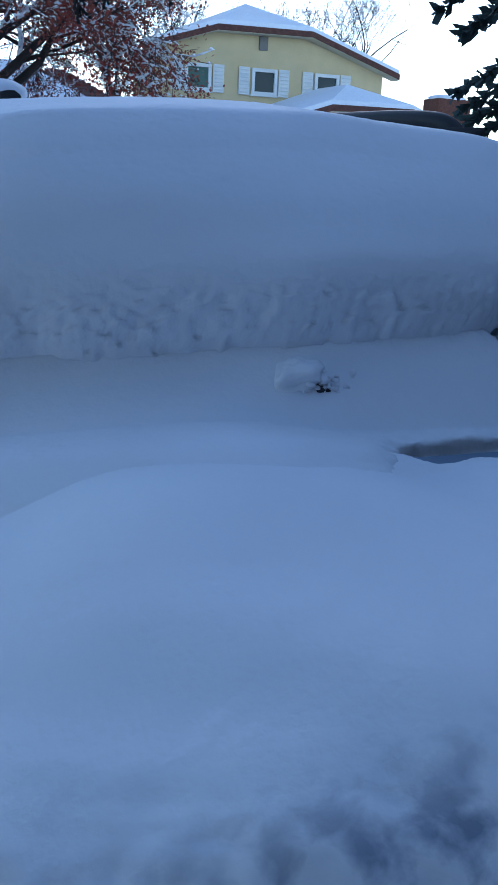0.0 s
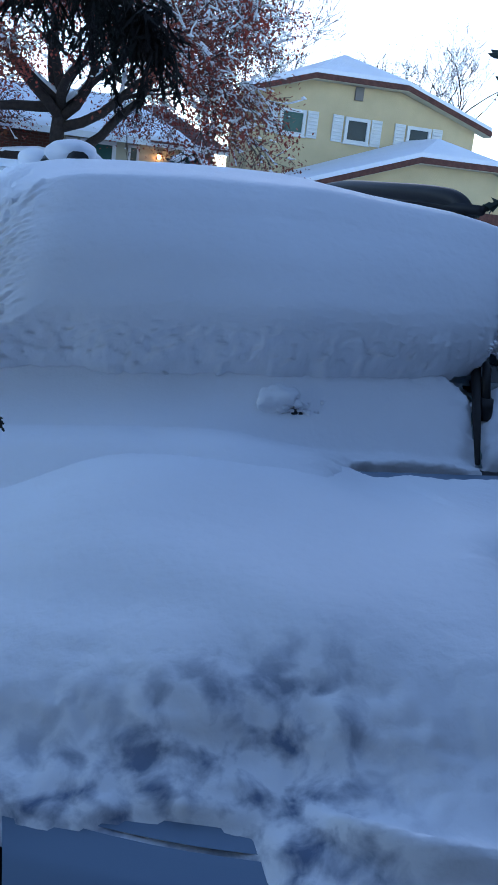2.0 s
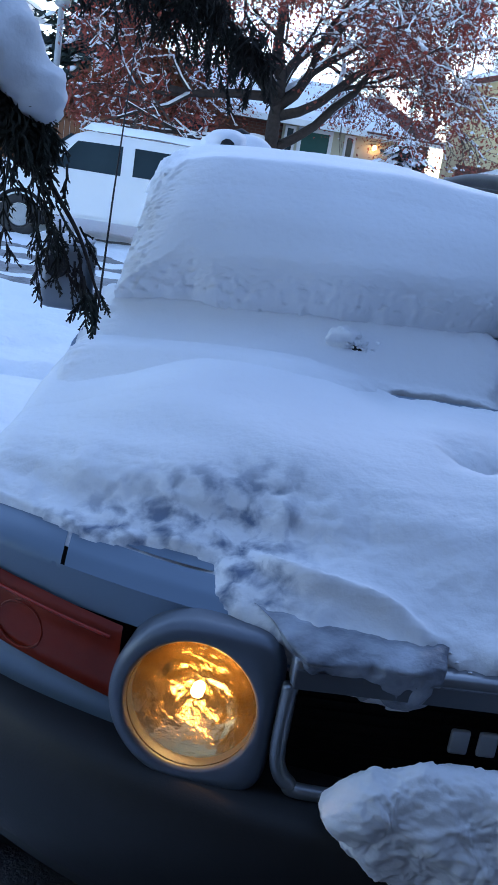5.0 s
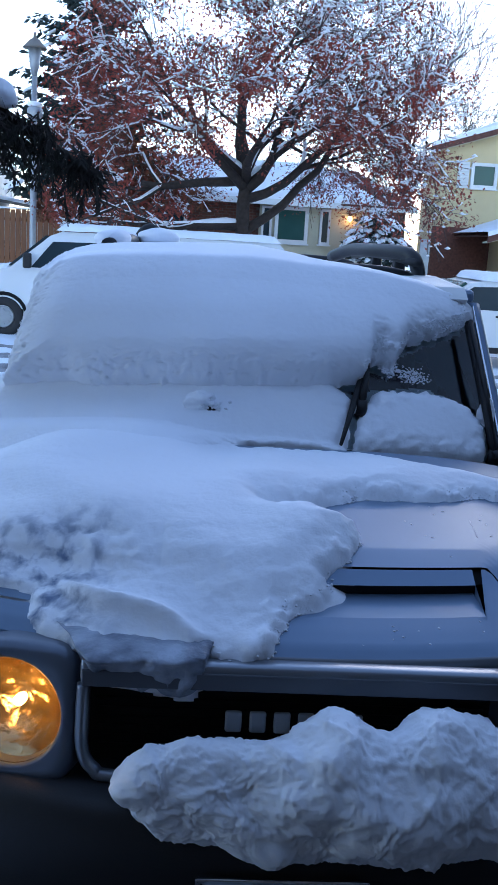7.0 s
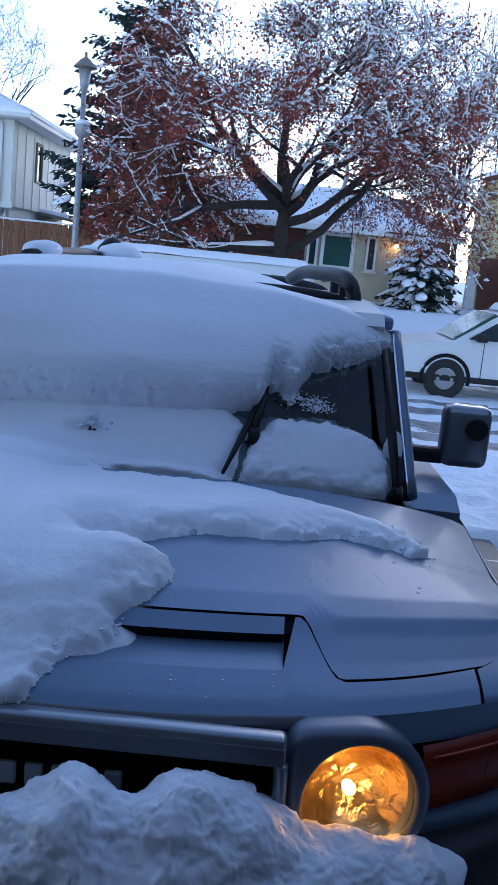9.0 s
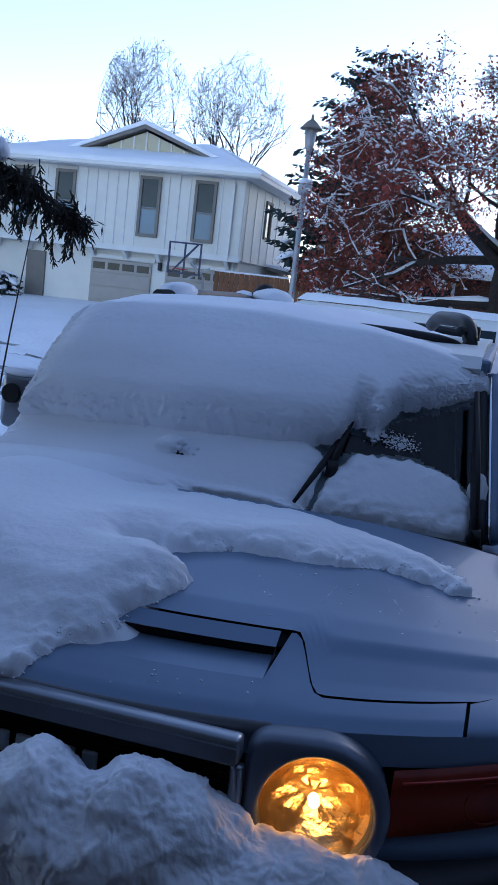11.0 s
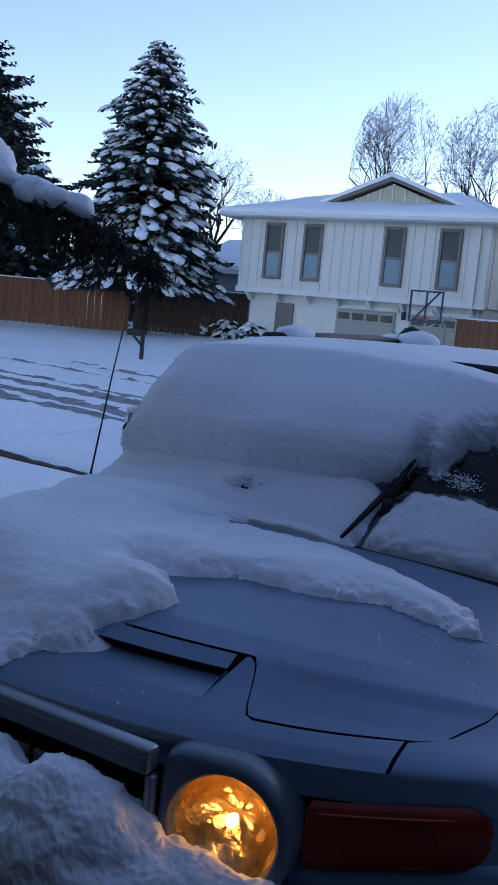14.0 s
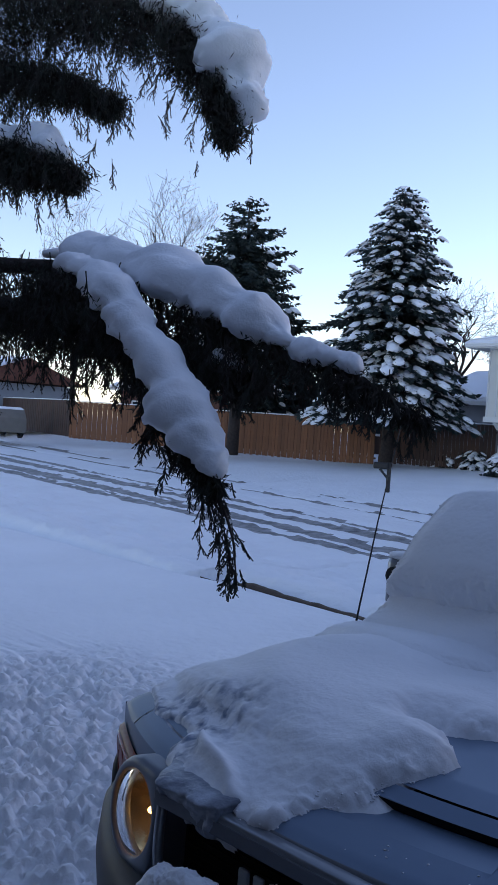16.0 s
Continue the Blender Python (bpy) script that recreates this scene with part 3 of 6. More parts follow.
# scuttle, windscreen, pillars
def screen(x, v):
    """The windscreen: v from foot to head."""
    w = 0.80 - 0.075 * v
    return Vector((x * w, 1.215 + 0.445 * v + 0.16 * x * x * (1 - 0.65 * v), 1.292 - 0.06 * x * x * (1 - v) + 0.485 * v - 0.03 * x * x * v))


def screen_normal(x, v, e=0.02):
    return (screen(x + e, v) - screen(x - e, v)).cross(screen(x, v + e) - screen(x, v - e)).normalized()


us = list(np.linspace(-1, 1, 33))
pane = link("windscreen", mesh_of("windscreen", [screen(x, v) for x in us for v in np.linspace(0, 1, 17)], grid_faces(33, 17), TINT), truck, "dark upright windscreen, mostly snowed over")
pane.visible_shadow = False
v = []
for x in us:
    a = screen(x, 0.0)
    hood = skin(x * 0.83, 1.06)
    v += [hood + Vector((0, 0.0, -0.03)), (hood + a) / 2 + Vector((0, 0, -0.018)), a + Vector((0, 0.01, -0.004))]
link("scuttle", mesh_of("scuttle", v, grid_faces(33, 3), BLACK), truck, "black plastic scuttle below the windscreen")
for sx in (-1, 1):
    a, b = screen(sx, 0.0), screen(sx, 1.0)
    pts = [a + (b - a) * k / 8 + Vector((sx * 0.018, 0.012, 0)) for k in range(9)]
    tube_part("windscreen_seal", pts, 0.020, BLACK, truck, seg=8)
    tube_part("pillar", [p + Vector((sx * 0.036, 0.035, 0)) for p in pts], 0.030, PAINT, truck, seg=10)
    tube_part("pillar_edge", [p + Vector((sx * 0.030, -0.004, 0.0)) for p in pts], 0.006, CHROME, truck, seg=6)
tube_part("screen_header", [screen(x, 1.0) + Vector((0, 0.02, 0.008)) for x in np.linspace(-1, 1, 13)], 0.024, BLACK, truck)
part("sticker", box((0.672, 1.648, 1.700), (0.075, 0.004, 0.034), 0.001, turn=pose(0, 0, 0, -44, 0, 12)), RED, truck, "small red and white windscreen sticker")
part("sticker_border", box((0.672, 1.651, 1.698), (0.085, 0.003, 0.044), 0.001, turn=pose(0, 0, 0, -44, 0, 12)), TRIM, truck)
# cabin
part("dashboard", box((0, 1.62, 1.16), (1.5, 0.5, 0.16), 0.05), BLACK, truck)
part("cabin_floor", box((0, 2.9, 0.62), (1.76, 3.2, 0.10)), BLACK, truck)
part("bulkhead", box((0, 1.36, 0.92), (1.66, 0.04, 0.62)), BLACK, truck)
for sx in (-1, 1):
    part("front_seat", box((sx * 0.36, 2.35, 1.25), (0.48, 0.16, 0.68), 0.06), BLACK, truck, "black front seat")
    part("head_rest", box((sx * 0.36, 2.40, 1.64), (0.26, 0.10, 0.16), 0.04), BLACK, truck)
v, f = tube([(0.36 + 0.17 * math.cos(w), 1.93 - 0.05 * math.sin(w), 1.27 + 0.16 * math.sin(w)) for w in np.linspace(0, 2 * math.pi, 25)], 0.014, 8)
link("steering_wheel", mesh_of("steering_wheel", v, f, BLACK), truck)
part("mirror_inside", box((0.0, 1.60, 1.66), (0.22, 0.03, 0.06), 0.012), BLACK, truck)
part("roof", prism([(1.66, 1.775), (1.72, 1.815), (2.2, 1.84), (4.15, 1.83), (4.22, 1.79), (4.2, 1.75), (1.70, 1.75)], "x", -0.735, 0.735), TRIM, truck, "white roof under thick snow")
for sx in (-1, 1):
    side = prism([(1.42, 0.62), (1.42, 1.20), (1.52, 1.235), (4.32, 1.235), (4.36, 1.15), (4.36, 0.62)], "x", sx * 0.82, sx * 1.03)
    part("body_side", side, PAINT, truck)
    part("side_glass", prism([(1.56, 1.24), (1.80, 1.74), (4.16, 1.74), (4.28, 1.24)], "x", sx * 0.80, sx * 0.806), PANE, truck)
    part("rear_post", prism([(3.3, 1.235), (3.36, 1.78), (4.20, 1.78), (4.34, 1.235)], "x", sx * 0.77, sx * 0.84), PAINT, truck)
    part("roof_rail_drip", box((sx * 0.745, 2.95, 1.785), (0.05, 2.5, 0.05), 0.015), PAINT, truck)
    part("sill_step", box((sx * 1.0, 2.6, 0.50), (0.12, 1.9, 0.06), 0.02), BLACK, truck)
    for wy in (0.90, 3.55):
        rim = []
        tv, tf = [], []
        prof = [(0.20, -0.13), (0.29, -0.135), (0.36, -0.12), (0.385, -0.08), (0.39, 0.0), (0.385, 0.08), (0.36, 0.12), (0.29, 0.135), (0.20, 0.13)]
        for k in range(40):
            w = 2 * math.pi * k / 40
            for r, d in prof:
                r2 = r + (0.012 if (k % 2 and r > 0.37) else 0)
                tv.append((sx * 0.92 + d, wy + r2 * math.cos(w), 0.385 + r2 * math.sin(w)))
        np_ = len(prof)
        tf = [(k * np_ + i, ((k + 1) % 40) * np_ + i, ((k + 1) % 40) * np_ + i + 1, k * np_ + i + 1) for k in range(40) for i in range(np_ - 1)]
        wheel = link("wheel", mesh_of("wheel", tv, tf, RUBBER), truck, "black off-road tyre")
        bm = bmesh.new()
        bmesh.ops.create_cone(bm, cap_ends=True, segments=24, radius1=0.21, radius2=0.19, depth=0.06, matrix=pose(sx * 1.02, wy, 0.385, 0, sx * 90, 0))
        part("rim", bm, GREY, wheel)
        arc = [(sx * 1.05, wy + 0.45 * math.cos(w), 0.42 + 0.45 * math.sin(w)) for w in np.linspace(0.0, math.pi, 17)]
        tube_part("wheel_arch", arc, 0.05, BLACK, truck, seg=8)
    # door mirrors
    mb = bmesh.new()
    box((sx * 1.115, 1.90, 1.385), (0.18, 0.12, 0.235), 0.035, mb, 3)
    mirror = part("door_mirror", mb, PAINT_LIGHT, truck, "silver door mirror with a round black lens", True)
    bm = bmesh.new()
    bmesh.ops.create_cone(bm, cap_ends=True, segments=28, radius1=0.043, radius2=0.040, depth=0.022, matrix=pose(sx * 1.145, 1.835, 1.42, 90, 0, 0))
    part("round_lens", bm, BLACK, mirror)
    part("mirror_glass", box((sx * 1.115, 1.964, 1.385), (0.15, 0.006, 0.20), 0.01), CHROME, mirror)
    part("mirror_arm", box((sx * 0.97, 1.90, 1.30), (0.16, 0.06, 0.06), 0.015), BLACK, mirror)
part("rear_wall", box((0, 4.28, 1.22), (1.66, 0.06, 1.1), 0.02), PAINT, truck)
tube_part("antenna", [(-0.945, 1.31, 1.17), (-0.945, 1.345, 1.33), (-0.945, 1.43, 1.70), (-0.94, 1.53, 2.10)], [0.010, 0.004, 0.003, 0.002], BLACK, truck, "thin whip antenna on the front wing", 6)
# wipers, three blades: raised arms and rubber blades
for (ax, ay, az), (bx, by, bz), (cx, cy, cz), (dx, dy, dz) in (
        ((0.235, 1.175, 1.312), (0.325, 1.415, 1.500), (0.345, 1.452, 1.560), (0.318, 1.33, 1.425)),
        ((0.795, 1.335, 1.255), (0.765, 1.465, 1.47), (0.735, 1.60, 1.70), (0.80, 1.36, 1.27)),
        ((-0.27, 1.27, 1.33), (-0.23, 1.33, 1.39), (-0.20, 1.38, 1.44), (-0.24, 1.31, 1.37))):
    a, b, c, d = Vector((ax, ay, az)), Vector((bx, by, bz)), Vector((cx, cy, cz)), Vector((dx, dy, dz))
    arm = tube_part("wiper_arm", [d, (c + d) / 2 + Vector((0.004, -0.012, 0.008)), c], [0.014, 0.011, 0.009], BLACK, truck, "black wiper arm", 8)
    tube_part("wiper_blade", [a, (a + b) / 2, b, b + (c - b) * 0.4], [0.006, 0.011, 0.013, 0.008], RUBBER, arm, "", 8)
    tube_part("wiper_pivot", [d + Vector((0, 0.0, -0.04)), d + Vector((0, -0.004, 0.012))], [0.024, 0.018], BLACK, arm, "", 12)
# roof rack with foam-covered cross tubes
rack = thing("roof_rack", "black tubular roof rack, foam-wrapped, dusted with snow", "roof rack", (0.015, 2.1, 1.81))
pts = smooth_path([(-0.66, 0.0, 0.0), (-0.66, -0.02, 0.06), (-0.62, -0.04, 0.07), (-0.5, -0.04, 0.05), (0, -0.04, 0.05), (0.3, -0.02, 0.05), (0.5, 0.02, 0.045), (0.60, 0.06, 0.03), (0.66, 0.10, 0.0)], 6)
tube_part("cross_tube", pts, 0.016, BLACK, rack, "", 12)
tube_part("cross_tube", [(p.x, 1.75 - p.y, p.z) for p in pts], 0.022, BLACK, rack, "", 12)
tube_part("foam_tube", smooth_path([(0.43, 1.15, 0.075), (0.48, 0.85, 0.115), (0.53, 0.55, 0.12), (0.60, 0.30, 0.12), (0.645, 0.18, 0.105), (0.665, 0.13, 0.05), (0.67, 0.12, -0.01)], 5), 0.031, BLACK, rack, "foam-wrapped tube end", 12)
for sx in (-1, 1):
    tube_part("side_rail", [(sx * 0.63, -0.02, 0.08), (sx * 0.635, 0.6, 0.095), (sx * 0.635, 1.2, 0.10), (sx * 0.63, 1.74, 0.08)], 0.026 if sx < 0 else 0.017, BLACK, rack)
    for y in (0.5, 1.1):
        part("rack_foot", box((sx * 0.655, y, 0.045), (0.05, 0.08, 0.10), 0.012), BLACK, rack)

# frost crumbs and frozen drips on the bare bonnet
bm = bmesh.new()
rf = random.Random(5)
for k in range(46):
    x, q = rf.uniform(0.30, 0.95), rf.uniform(0.30, 0.66)
    if k > 34:
        x, q = rf.uniform(0.05, 0.42), rf.uniform(0.03, 0.10)
    r = rf.uniform(0.001, 0.0032)
    blob(skin(x, q), (r * rf.uniform(1, 2.2), r * rf.uniform(1, 2), r * 0.4), bm, 1, 0.3, 90.0)
tagged(part("frost_crumb", bm, SNOW, truck, "scattered frost crumbs", True), kind="stuff")
for x0, q0, x1, q1 in ((0.49, 0.52, 0.48, 0.40), (0.63, 0.50, 0.66, 0.43), (0.72, 0.58, 0.76, 0.53)):
    pts = [skin(x0 + (x1 - x0) * k / 9 + 0.002 * math.sin(k * 2.1), q0 + (q1 - q0) * k / 9) for k in range(10)]
    tube_part("frozen_drip", pts, [0.0006 + 0.0009 * abs(math.sin(k * 1.7)) for k in range(10)], ICE, truck, "", 6, 0.35)

# ---- snow on the truck ----
def inside(poly, x, y):
    """Signed distance to a polygon's edge, positive inside."""
    d, hit, n = 9.0, False, len(poly)
    for i in range(n):
        (ax, ay), (bx, by) = poly[i], poly[(i + 1) % n]
        if (ay > y) != (by > y) and x < (bx - ax) * (y - ay) / (by - ay) + ax:
            hit = not hit
        ex, ey = bx - ax, by - ay
        t = max(0.0, min(1.0, ((x - ax) * ex + (y - ay) * ey) / (ex * ex + ey * ey)))
        d = min(d, math.hypot(x - ax - ex * t, y - ay - ey * t))
    return d if hit else -d


def pillow(d, w, power=0.5):
    """Rounded edge: 0 at the rim, 1 from w inwards; below nought outside."""
    if d <= 0:
        return max(-1.0, d / w * 2.2)
    k = 1 - min(1.0, d / w)
    return (1 - k * k) ** power


def snow_sheet(name, us, vs, place, normal, depth, label, rim, thick, power=0.5, rough=None, band=0.10, crumble=1.5, material=SNOW, lip=0.0, ripple=0.0):
    """A blanket over a surface; place(u, v) and normal(u, v) give the surface, rim(u, v) the distance from the blanket's edge, thick(u, v) its depth."""
    pts, keep = [], []
    for u in us:
        for v in vs:
            d = rim(u, v)
            p, n = place(u, v), normal(u, v)
            h = thick(u, v)
            low = min(lip, h)
            h = low * pillow(d, 0.022) + (h - low) * pillow(d, depth, power) if d > 0 else h * pillow(d, depth, power)
            if d > 0:
                q, edge = p + n * h, max(0.0, 1 - d / band)
                h += lumps(q, (3.5, 0.008)) + lumps(q, (10.0, 0.005), (24.0, 0.006), (52.0, 0.0055), (90.0, 0.004)) * (0.15 + (crumble(u, v) if callable(crumble) else crumble) * edge + (rough(u, v) if rough else 0.0))
                if ripple:
                    h += ripple * edge * (noise.noise(Vector((u * 20 + 3 * noise.noise(Vector((u * 5, v * 9, 0))), v * 60 + 7 * noise.noise(Vector((u * 9, v * 6, 2))), 1))) + 1.1 * noise.noise(Vector((u * 44, v * 110, 4))))
                p = p + Vector((noise.noise(q * 21), noise.noise(q * 21 + Vector((7, 0, 0))), 0)) * 0.007 * edge
            pts.append(p + n * max(h, -0.035))
            keep.append(d > -0.045)
    nv = len(vs)
    fs = [f for f in grid_faces(len(us), nv) if all(keep[i] for i in f)]
    used = sorted({i for f in fs for i in f})
    index = {o: k for k, o in enumerate(used)}
    me = mesh_of(name, [pts[i] for i in used], [tuple(index[i] for i in f) for f in fs], material)
    ob = link(name, me)
    ob.matrix_basis = pose(0.015, 0, 0)
    return tagged(ob, label, "snow")


# bonnet: outline in x and distance along the skin
outline = [(-1.10, 0.12), (-0.98, 0.10), (-0.88, 0.09), (-0.80, 0.08), (-0.70, 0.10), (-0.61, 0.115), (-0.565, 0.105), (-0.56, 0.04), (-0.52, -0.02), (-0.44, -0.05), (-0.34, -0.06), (-0.26, -0.075), (-0.215, -0.07), (-0.19, -0.02), (-0.10, -0.025), (-0.065, 0.0),
           (-0.02, 0.10), (0.08, 0.165), (0.085, 0.215), (0.14, 0.30), (0.185, 0.40), (0.05, 0.495), (-0.03, 0.52), (0.20, 0.615), (0.44, 0.64), (0.57, 0.69), (0.77, 0.62), (0.83, 0.64),
           (0.76, 0.76), (0.58, 0.90), (0.28, 1.04), (-0.10, 1.04), (-0.16, 1.16), (-0.30, 1.34), (-1.10, 1.34), (-1.12, 0.6)]


def ease(k):
    k = max(0.0, min(1.0, k))
    return k * k * (3 - 2 * k)


def bonnet_thick(x, s):
    left = ease((-0.28 - x) / 0.26)
    mid = (0.088 - 0.045 * ease(x / 0.5)) * (0.34 + 0.66 * ease(s / 0.55))
    side = 0.108 * (1 - 0.62 * ease((-0.58 - x) / 0.40)) * (0.18 + 0.20 * ease((s - 0.17 - 0.03 * noise.noise(Vector((x * 5, 2, 2)))) / 0.07) + 0.52 * ease((s - 0.16) / 0.36))
    t = mid * (1 - left) + side * left
    if s > 0.5:
        back = 0.012 + 0.15 * max(0.0, 1.05 - s)
        k = ease((x + 0.34) / 0.22)
        t = t * (1 - k) + min(t, back) * k
    if x < -0.05:
        t *= 1 - 0.5 * ease((s - 0.72) / 0.42)
    if s < 0.02:
        k = ease((0.02 - s) / 0.03) * ease((0.50 - abs(x)) / 0.06)
        t = t * (1 - k) + 0.046 * k
    ridge = 0.032 * math.exp(-((s - 0.40 * (-0.18 - x) - 0.015 * math.sin(x * 18)) / 0.018) ** 2) * ease((x + 0.52) / 0.05) * ease((-0.16 - x) / 0.05)
    lump = 0.030 * noise.noise(Vector((x * 2.6, s * 2.6, 4.0))) + 0.026 * noise.noise(Vector((x * 6.5, s * 6.5, 1.0))) * max(0.0, 1 - s / 0.6)
    if x < -0.28 and s < 0.4:
        lump += (0.010 * noise.noise(Vector((x * 16, s * 20, 6))) - 0.016 * abs(noise.noise(Vector((x * 36, s * 36, 9))))) * math.exp(-((s - 0.19) / 0.09) ** 2)
    return max(0.010, t + ridge + lump * min(1.0, t / 0.05))


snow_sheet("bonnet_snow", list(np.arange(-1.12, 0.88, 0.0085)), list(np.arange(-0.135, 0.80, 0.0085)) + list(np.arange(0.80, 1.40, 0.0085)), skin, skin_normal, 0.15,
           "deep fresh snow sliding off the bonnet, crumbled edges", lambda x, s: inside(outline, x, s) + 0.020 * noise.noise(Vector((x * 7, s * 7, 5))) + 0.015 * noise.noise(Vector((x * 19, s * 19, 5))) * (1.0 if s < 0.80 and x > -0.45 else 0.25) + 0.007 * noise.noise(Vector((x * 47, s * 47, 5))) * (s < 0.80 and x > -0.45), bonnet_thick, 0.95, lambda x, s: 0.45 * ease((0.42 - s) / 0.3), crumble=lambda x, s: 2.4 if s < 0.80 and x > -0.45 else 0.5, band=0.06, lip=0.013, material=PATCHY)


# thick cap over windscreen and roof: w runs up the screen and back over the roof
def cap_place(u, w):
    if w < 1.0:
        return screen(u, w)
    k = w - 1.0
    head = screen(u, 1.0)
    return Vector((u * 0.735, head.y + k, head.z + 0.05 * min(1.0, k / 0.35) ** 0.6 - 0.012 * u * u))


def cap_normal(u, w, e=0.02):
    n = (cap_place(u + e, w) - cap_place(u - e, w)).cross(cap_place(u, w + 0.12) - cap_place(u, w - 0.12))
    return n.normalized()


def cap_edge(u, w):
    x = u * 0.78
    foot = lerp_table(u, [-1.2, -0.85, -0.77, -0.25, 0.15, 0.27, 0.42, 0.455, 0.50, 0.56, 0.60, 0.65, 0.72, 0.80, 0.94, 1.06, 1.1],
                      [0.31, 0.33, 0.30, 0.30, 0.33, 0.355, 0.40, 0.53, 0.54, 0.49, 0.56, 0.66, 0.70, 0.75, 0.82, 0.90, 0.93])
    foot += 0.012 * noise.noise(Vector((x * 7, w * 9, 2))) + (0.022 * noise.noise(Vector((x * 24, w * 24, 2))) + 0.016 * noise.noise(Vector((x * 55, w * 50, 2)))) * (1.0 if u > 0.40 else 0.35)
    lo = (w - foot) * 0.62 * 2.0
    side = min(u + 1.17, 1.05 - u) * 0.76
    return min(lo, side, (3.35 - w))


def cap_thick(u, w):
    t = 0.165 - 0.05 * max(0.0, u) - 0.05 * max(0.0, u - 0.45)
    t -= 0.072 * ease((w - 0.62) / 0.55) * (1 - 0.35 * max(0.0, u))
    t -= 0.045 * ease((w - 1.05) / 0.35) * ease((u + 0.1) / 0.7)
    return max(0.015, t + 0.016 * noise.noise(Vector((u * 1.6, w * 1.3, 8))))


snow_sheet("windscreen_snow", list(np.arange(-1.2, 1.085, 0.0085)), list(np.arange(0.24, 0.98, 0.006)) + list(np.arange(0.98, 1.5, 0.016)) + list(np.arange(1.5, 3.4, 0.06)), cap_place, cap_normal, 0.23,
           "thick smooth cap of snow over the windscreen and roof", cap_edge, cap_thick, band=0.15, crumble=lambda u, w: 0.45 if u < 0.40 else 1.3, ripple=0.017)
# snow left at the foot of the screen, in two heaps
foot_a = [(-1.30, -0.95), (-1.26, 0.0), (-1.20, 0.42), (0.26, 0.40), (0.37, 0.30), (0.33, -0.02), (0.30, -0.13), (0.0, -0.10), (-0.12, -0.14), (-0.24, -0.45), (-0.34, -0.95)]
foot_b = [(0.36, -0.02), (0.37, 0.08), (0.41, 0.22), (0.47, 0.34), (0.56, 0.36), (0.65, 0.375), (0.74, 0.385), (0.85, 0.345), (0.955, 0.27), (0.985, 0.13), (0.965, 0.0), (0.82, -0.035), (0.60, -0.02)]


def foot_place(u, w):
    if w >= 0:
        return screen(u, w)
    if w < -0.45:
        return skin(u * 0.80, 1.0 + (w + 0.45) * 0.8)
    a, b = screen(u, 0.0), skin(u * 0.80, 1.0)
    return a + (b - a) * min(1.0, -w / 0.45)


def foot_normal(u, w):
    return Vector((0.1 * u, -0.55, 0.83)).normalized()


for poly, t, label in ((foot_a, 0.032, "snow heaped at the foot of the windscreen"), (foot_b, 0.04, "patch of snow below the cleared glass")):
    snow_sheet("scuttle_snow", list(np.arange(-1.36 if t < 0.035 else 0.28, 1.05, 0.0125)), list(np.arange(-0.84 if t < 0.035 else -0.12, 0.46, 0.0125)), foot_place, foot_normal, 0.07, label,
               lambda u, w, poly=poly: inside(poly, u, w) * 0.7 + 0.008 * noise.noise(Vector((u * 14, w * 14, 3))) + 0.005 * noise.noise(Vector((u * 40, w * 30, 3))), lambda u, w, t=t: t + 0.075 * ease((-0.05 - u) / 0.5) * ease((0.25 - w) / 0.3) * ease((w + 0.8) / 0.5))


def heap(name, c, r, label, rough=0.3, freq=7.0, sub=4, flat=None, parent=None):
    bm = blob(c, r, None, sub, rough, freq)
    if flat is not None:
        for v in bm.verts:
            v.co.z = max(v.co.z, flat)
    ob = part(name, bm, SNOW, parent, smooth=True)
    return tagged(ob, label, "snow") if parent is None else ob


def crumbs(name, parent, spots, sizes, seed):
    """Loose crumbs of snow clinging along a broken edge."""
    rc = random.Random(seed)
    bm = bmesh.new()
    for p in spots:
        r = rc.uniform(*sizes) * 1.0
        blob(p, (r * rc.uniform(0.8, 1.5), r * rc.uniform(0.8, 1.4), r * rc.uniform(0.6, 1.0)), bm, 1, 0.5, 1.5 / r)
    return tagged(part(name, bm, SNOW, parent, "crumbled snow along the edge", True), kind="stuff")


rc = random.Random(19)
cap_ob, bonnet_ob = bpy.data.objects["windscreen_snow"], bpy.data.objects["bonnet_snow"]
spots = []
while len(spots) < 700:
    u, w = rc.uniform(-1.0, 0.98), rc.uniform(0.28, 1.2)
    d = cap_edge(u, w)
    if -0.006 < d < 0.075 and u > 0.40:
        spots.append(cap_place(u, w) + cap_normal(u, w) * max(0.0, cap_thick(u, w) * pillow(d, 0.17) + rc.uniform(-0.012, 0.003)))
crumbs("snow_crumb", cap_ob, spots, (0.0018, 0.0048), 3)
spots = []
while len(spots) < 1000:
    x, q = rc.uniform(-0.25, 0.86), rc.uniform(-0.03, 0.92)
    d = inside(outline, x, q) + 0.020 * noise.noise(Vector((x * 7, q * 7, 5))) + 0.015 * noise.noise(Vector((x * 19, q * 19, 5)))
    if -0.006 < d < 0.026 and noise.noise(Vector((x * 6, q * 6, 1))) > -0.15:
        spots.append(skin(x, q) + skin_normal(x, q) * (0.002 + max(0.0, d) * rc.uniform(0.2, 1.1)))
crumbs("snow_crumb", bonnet_ob, spots, (0.0008, 0.0036), 4)
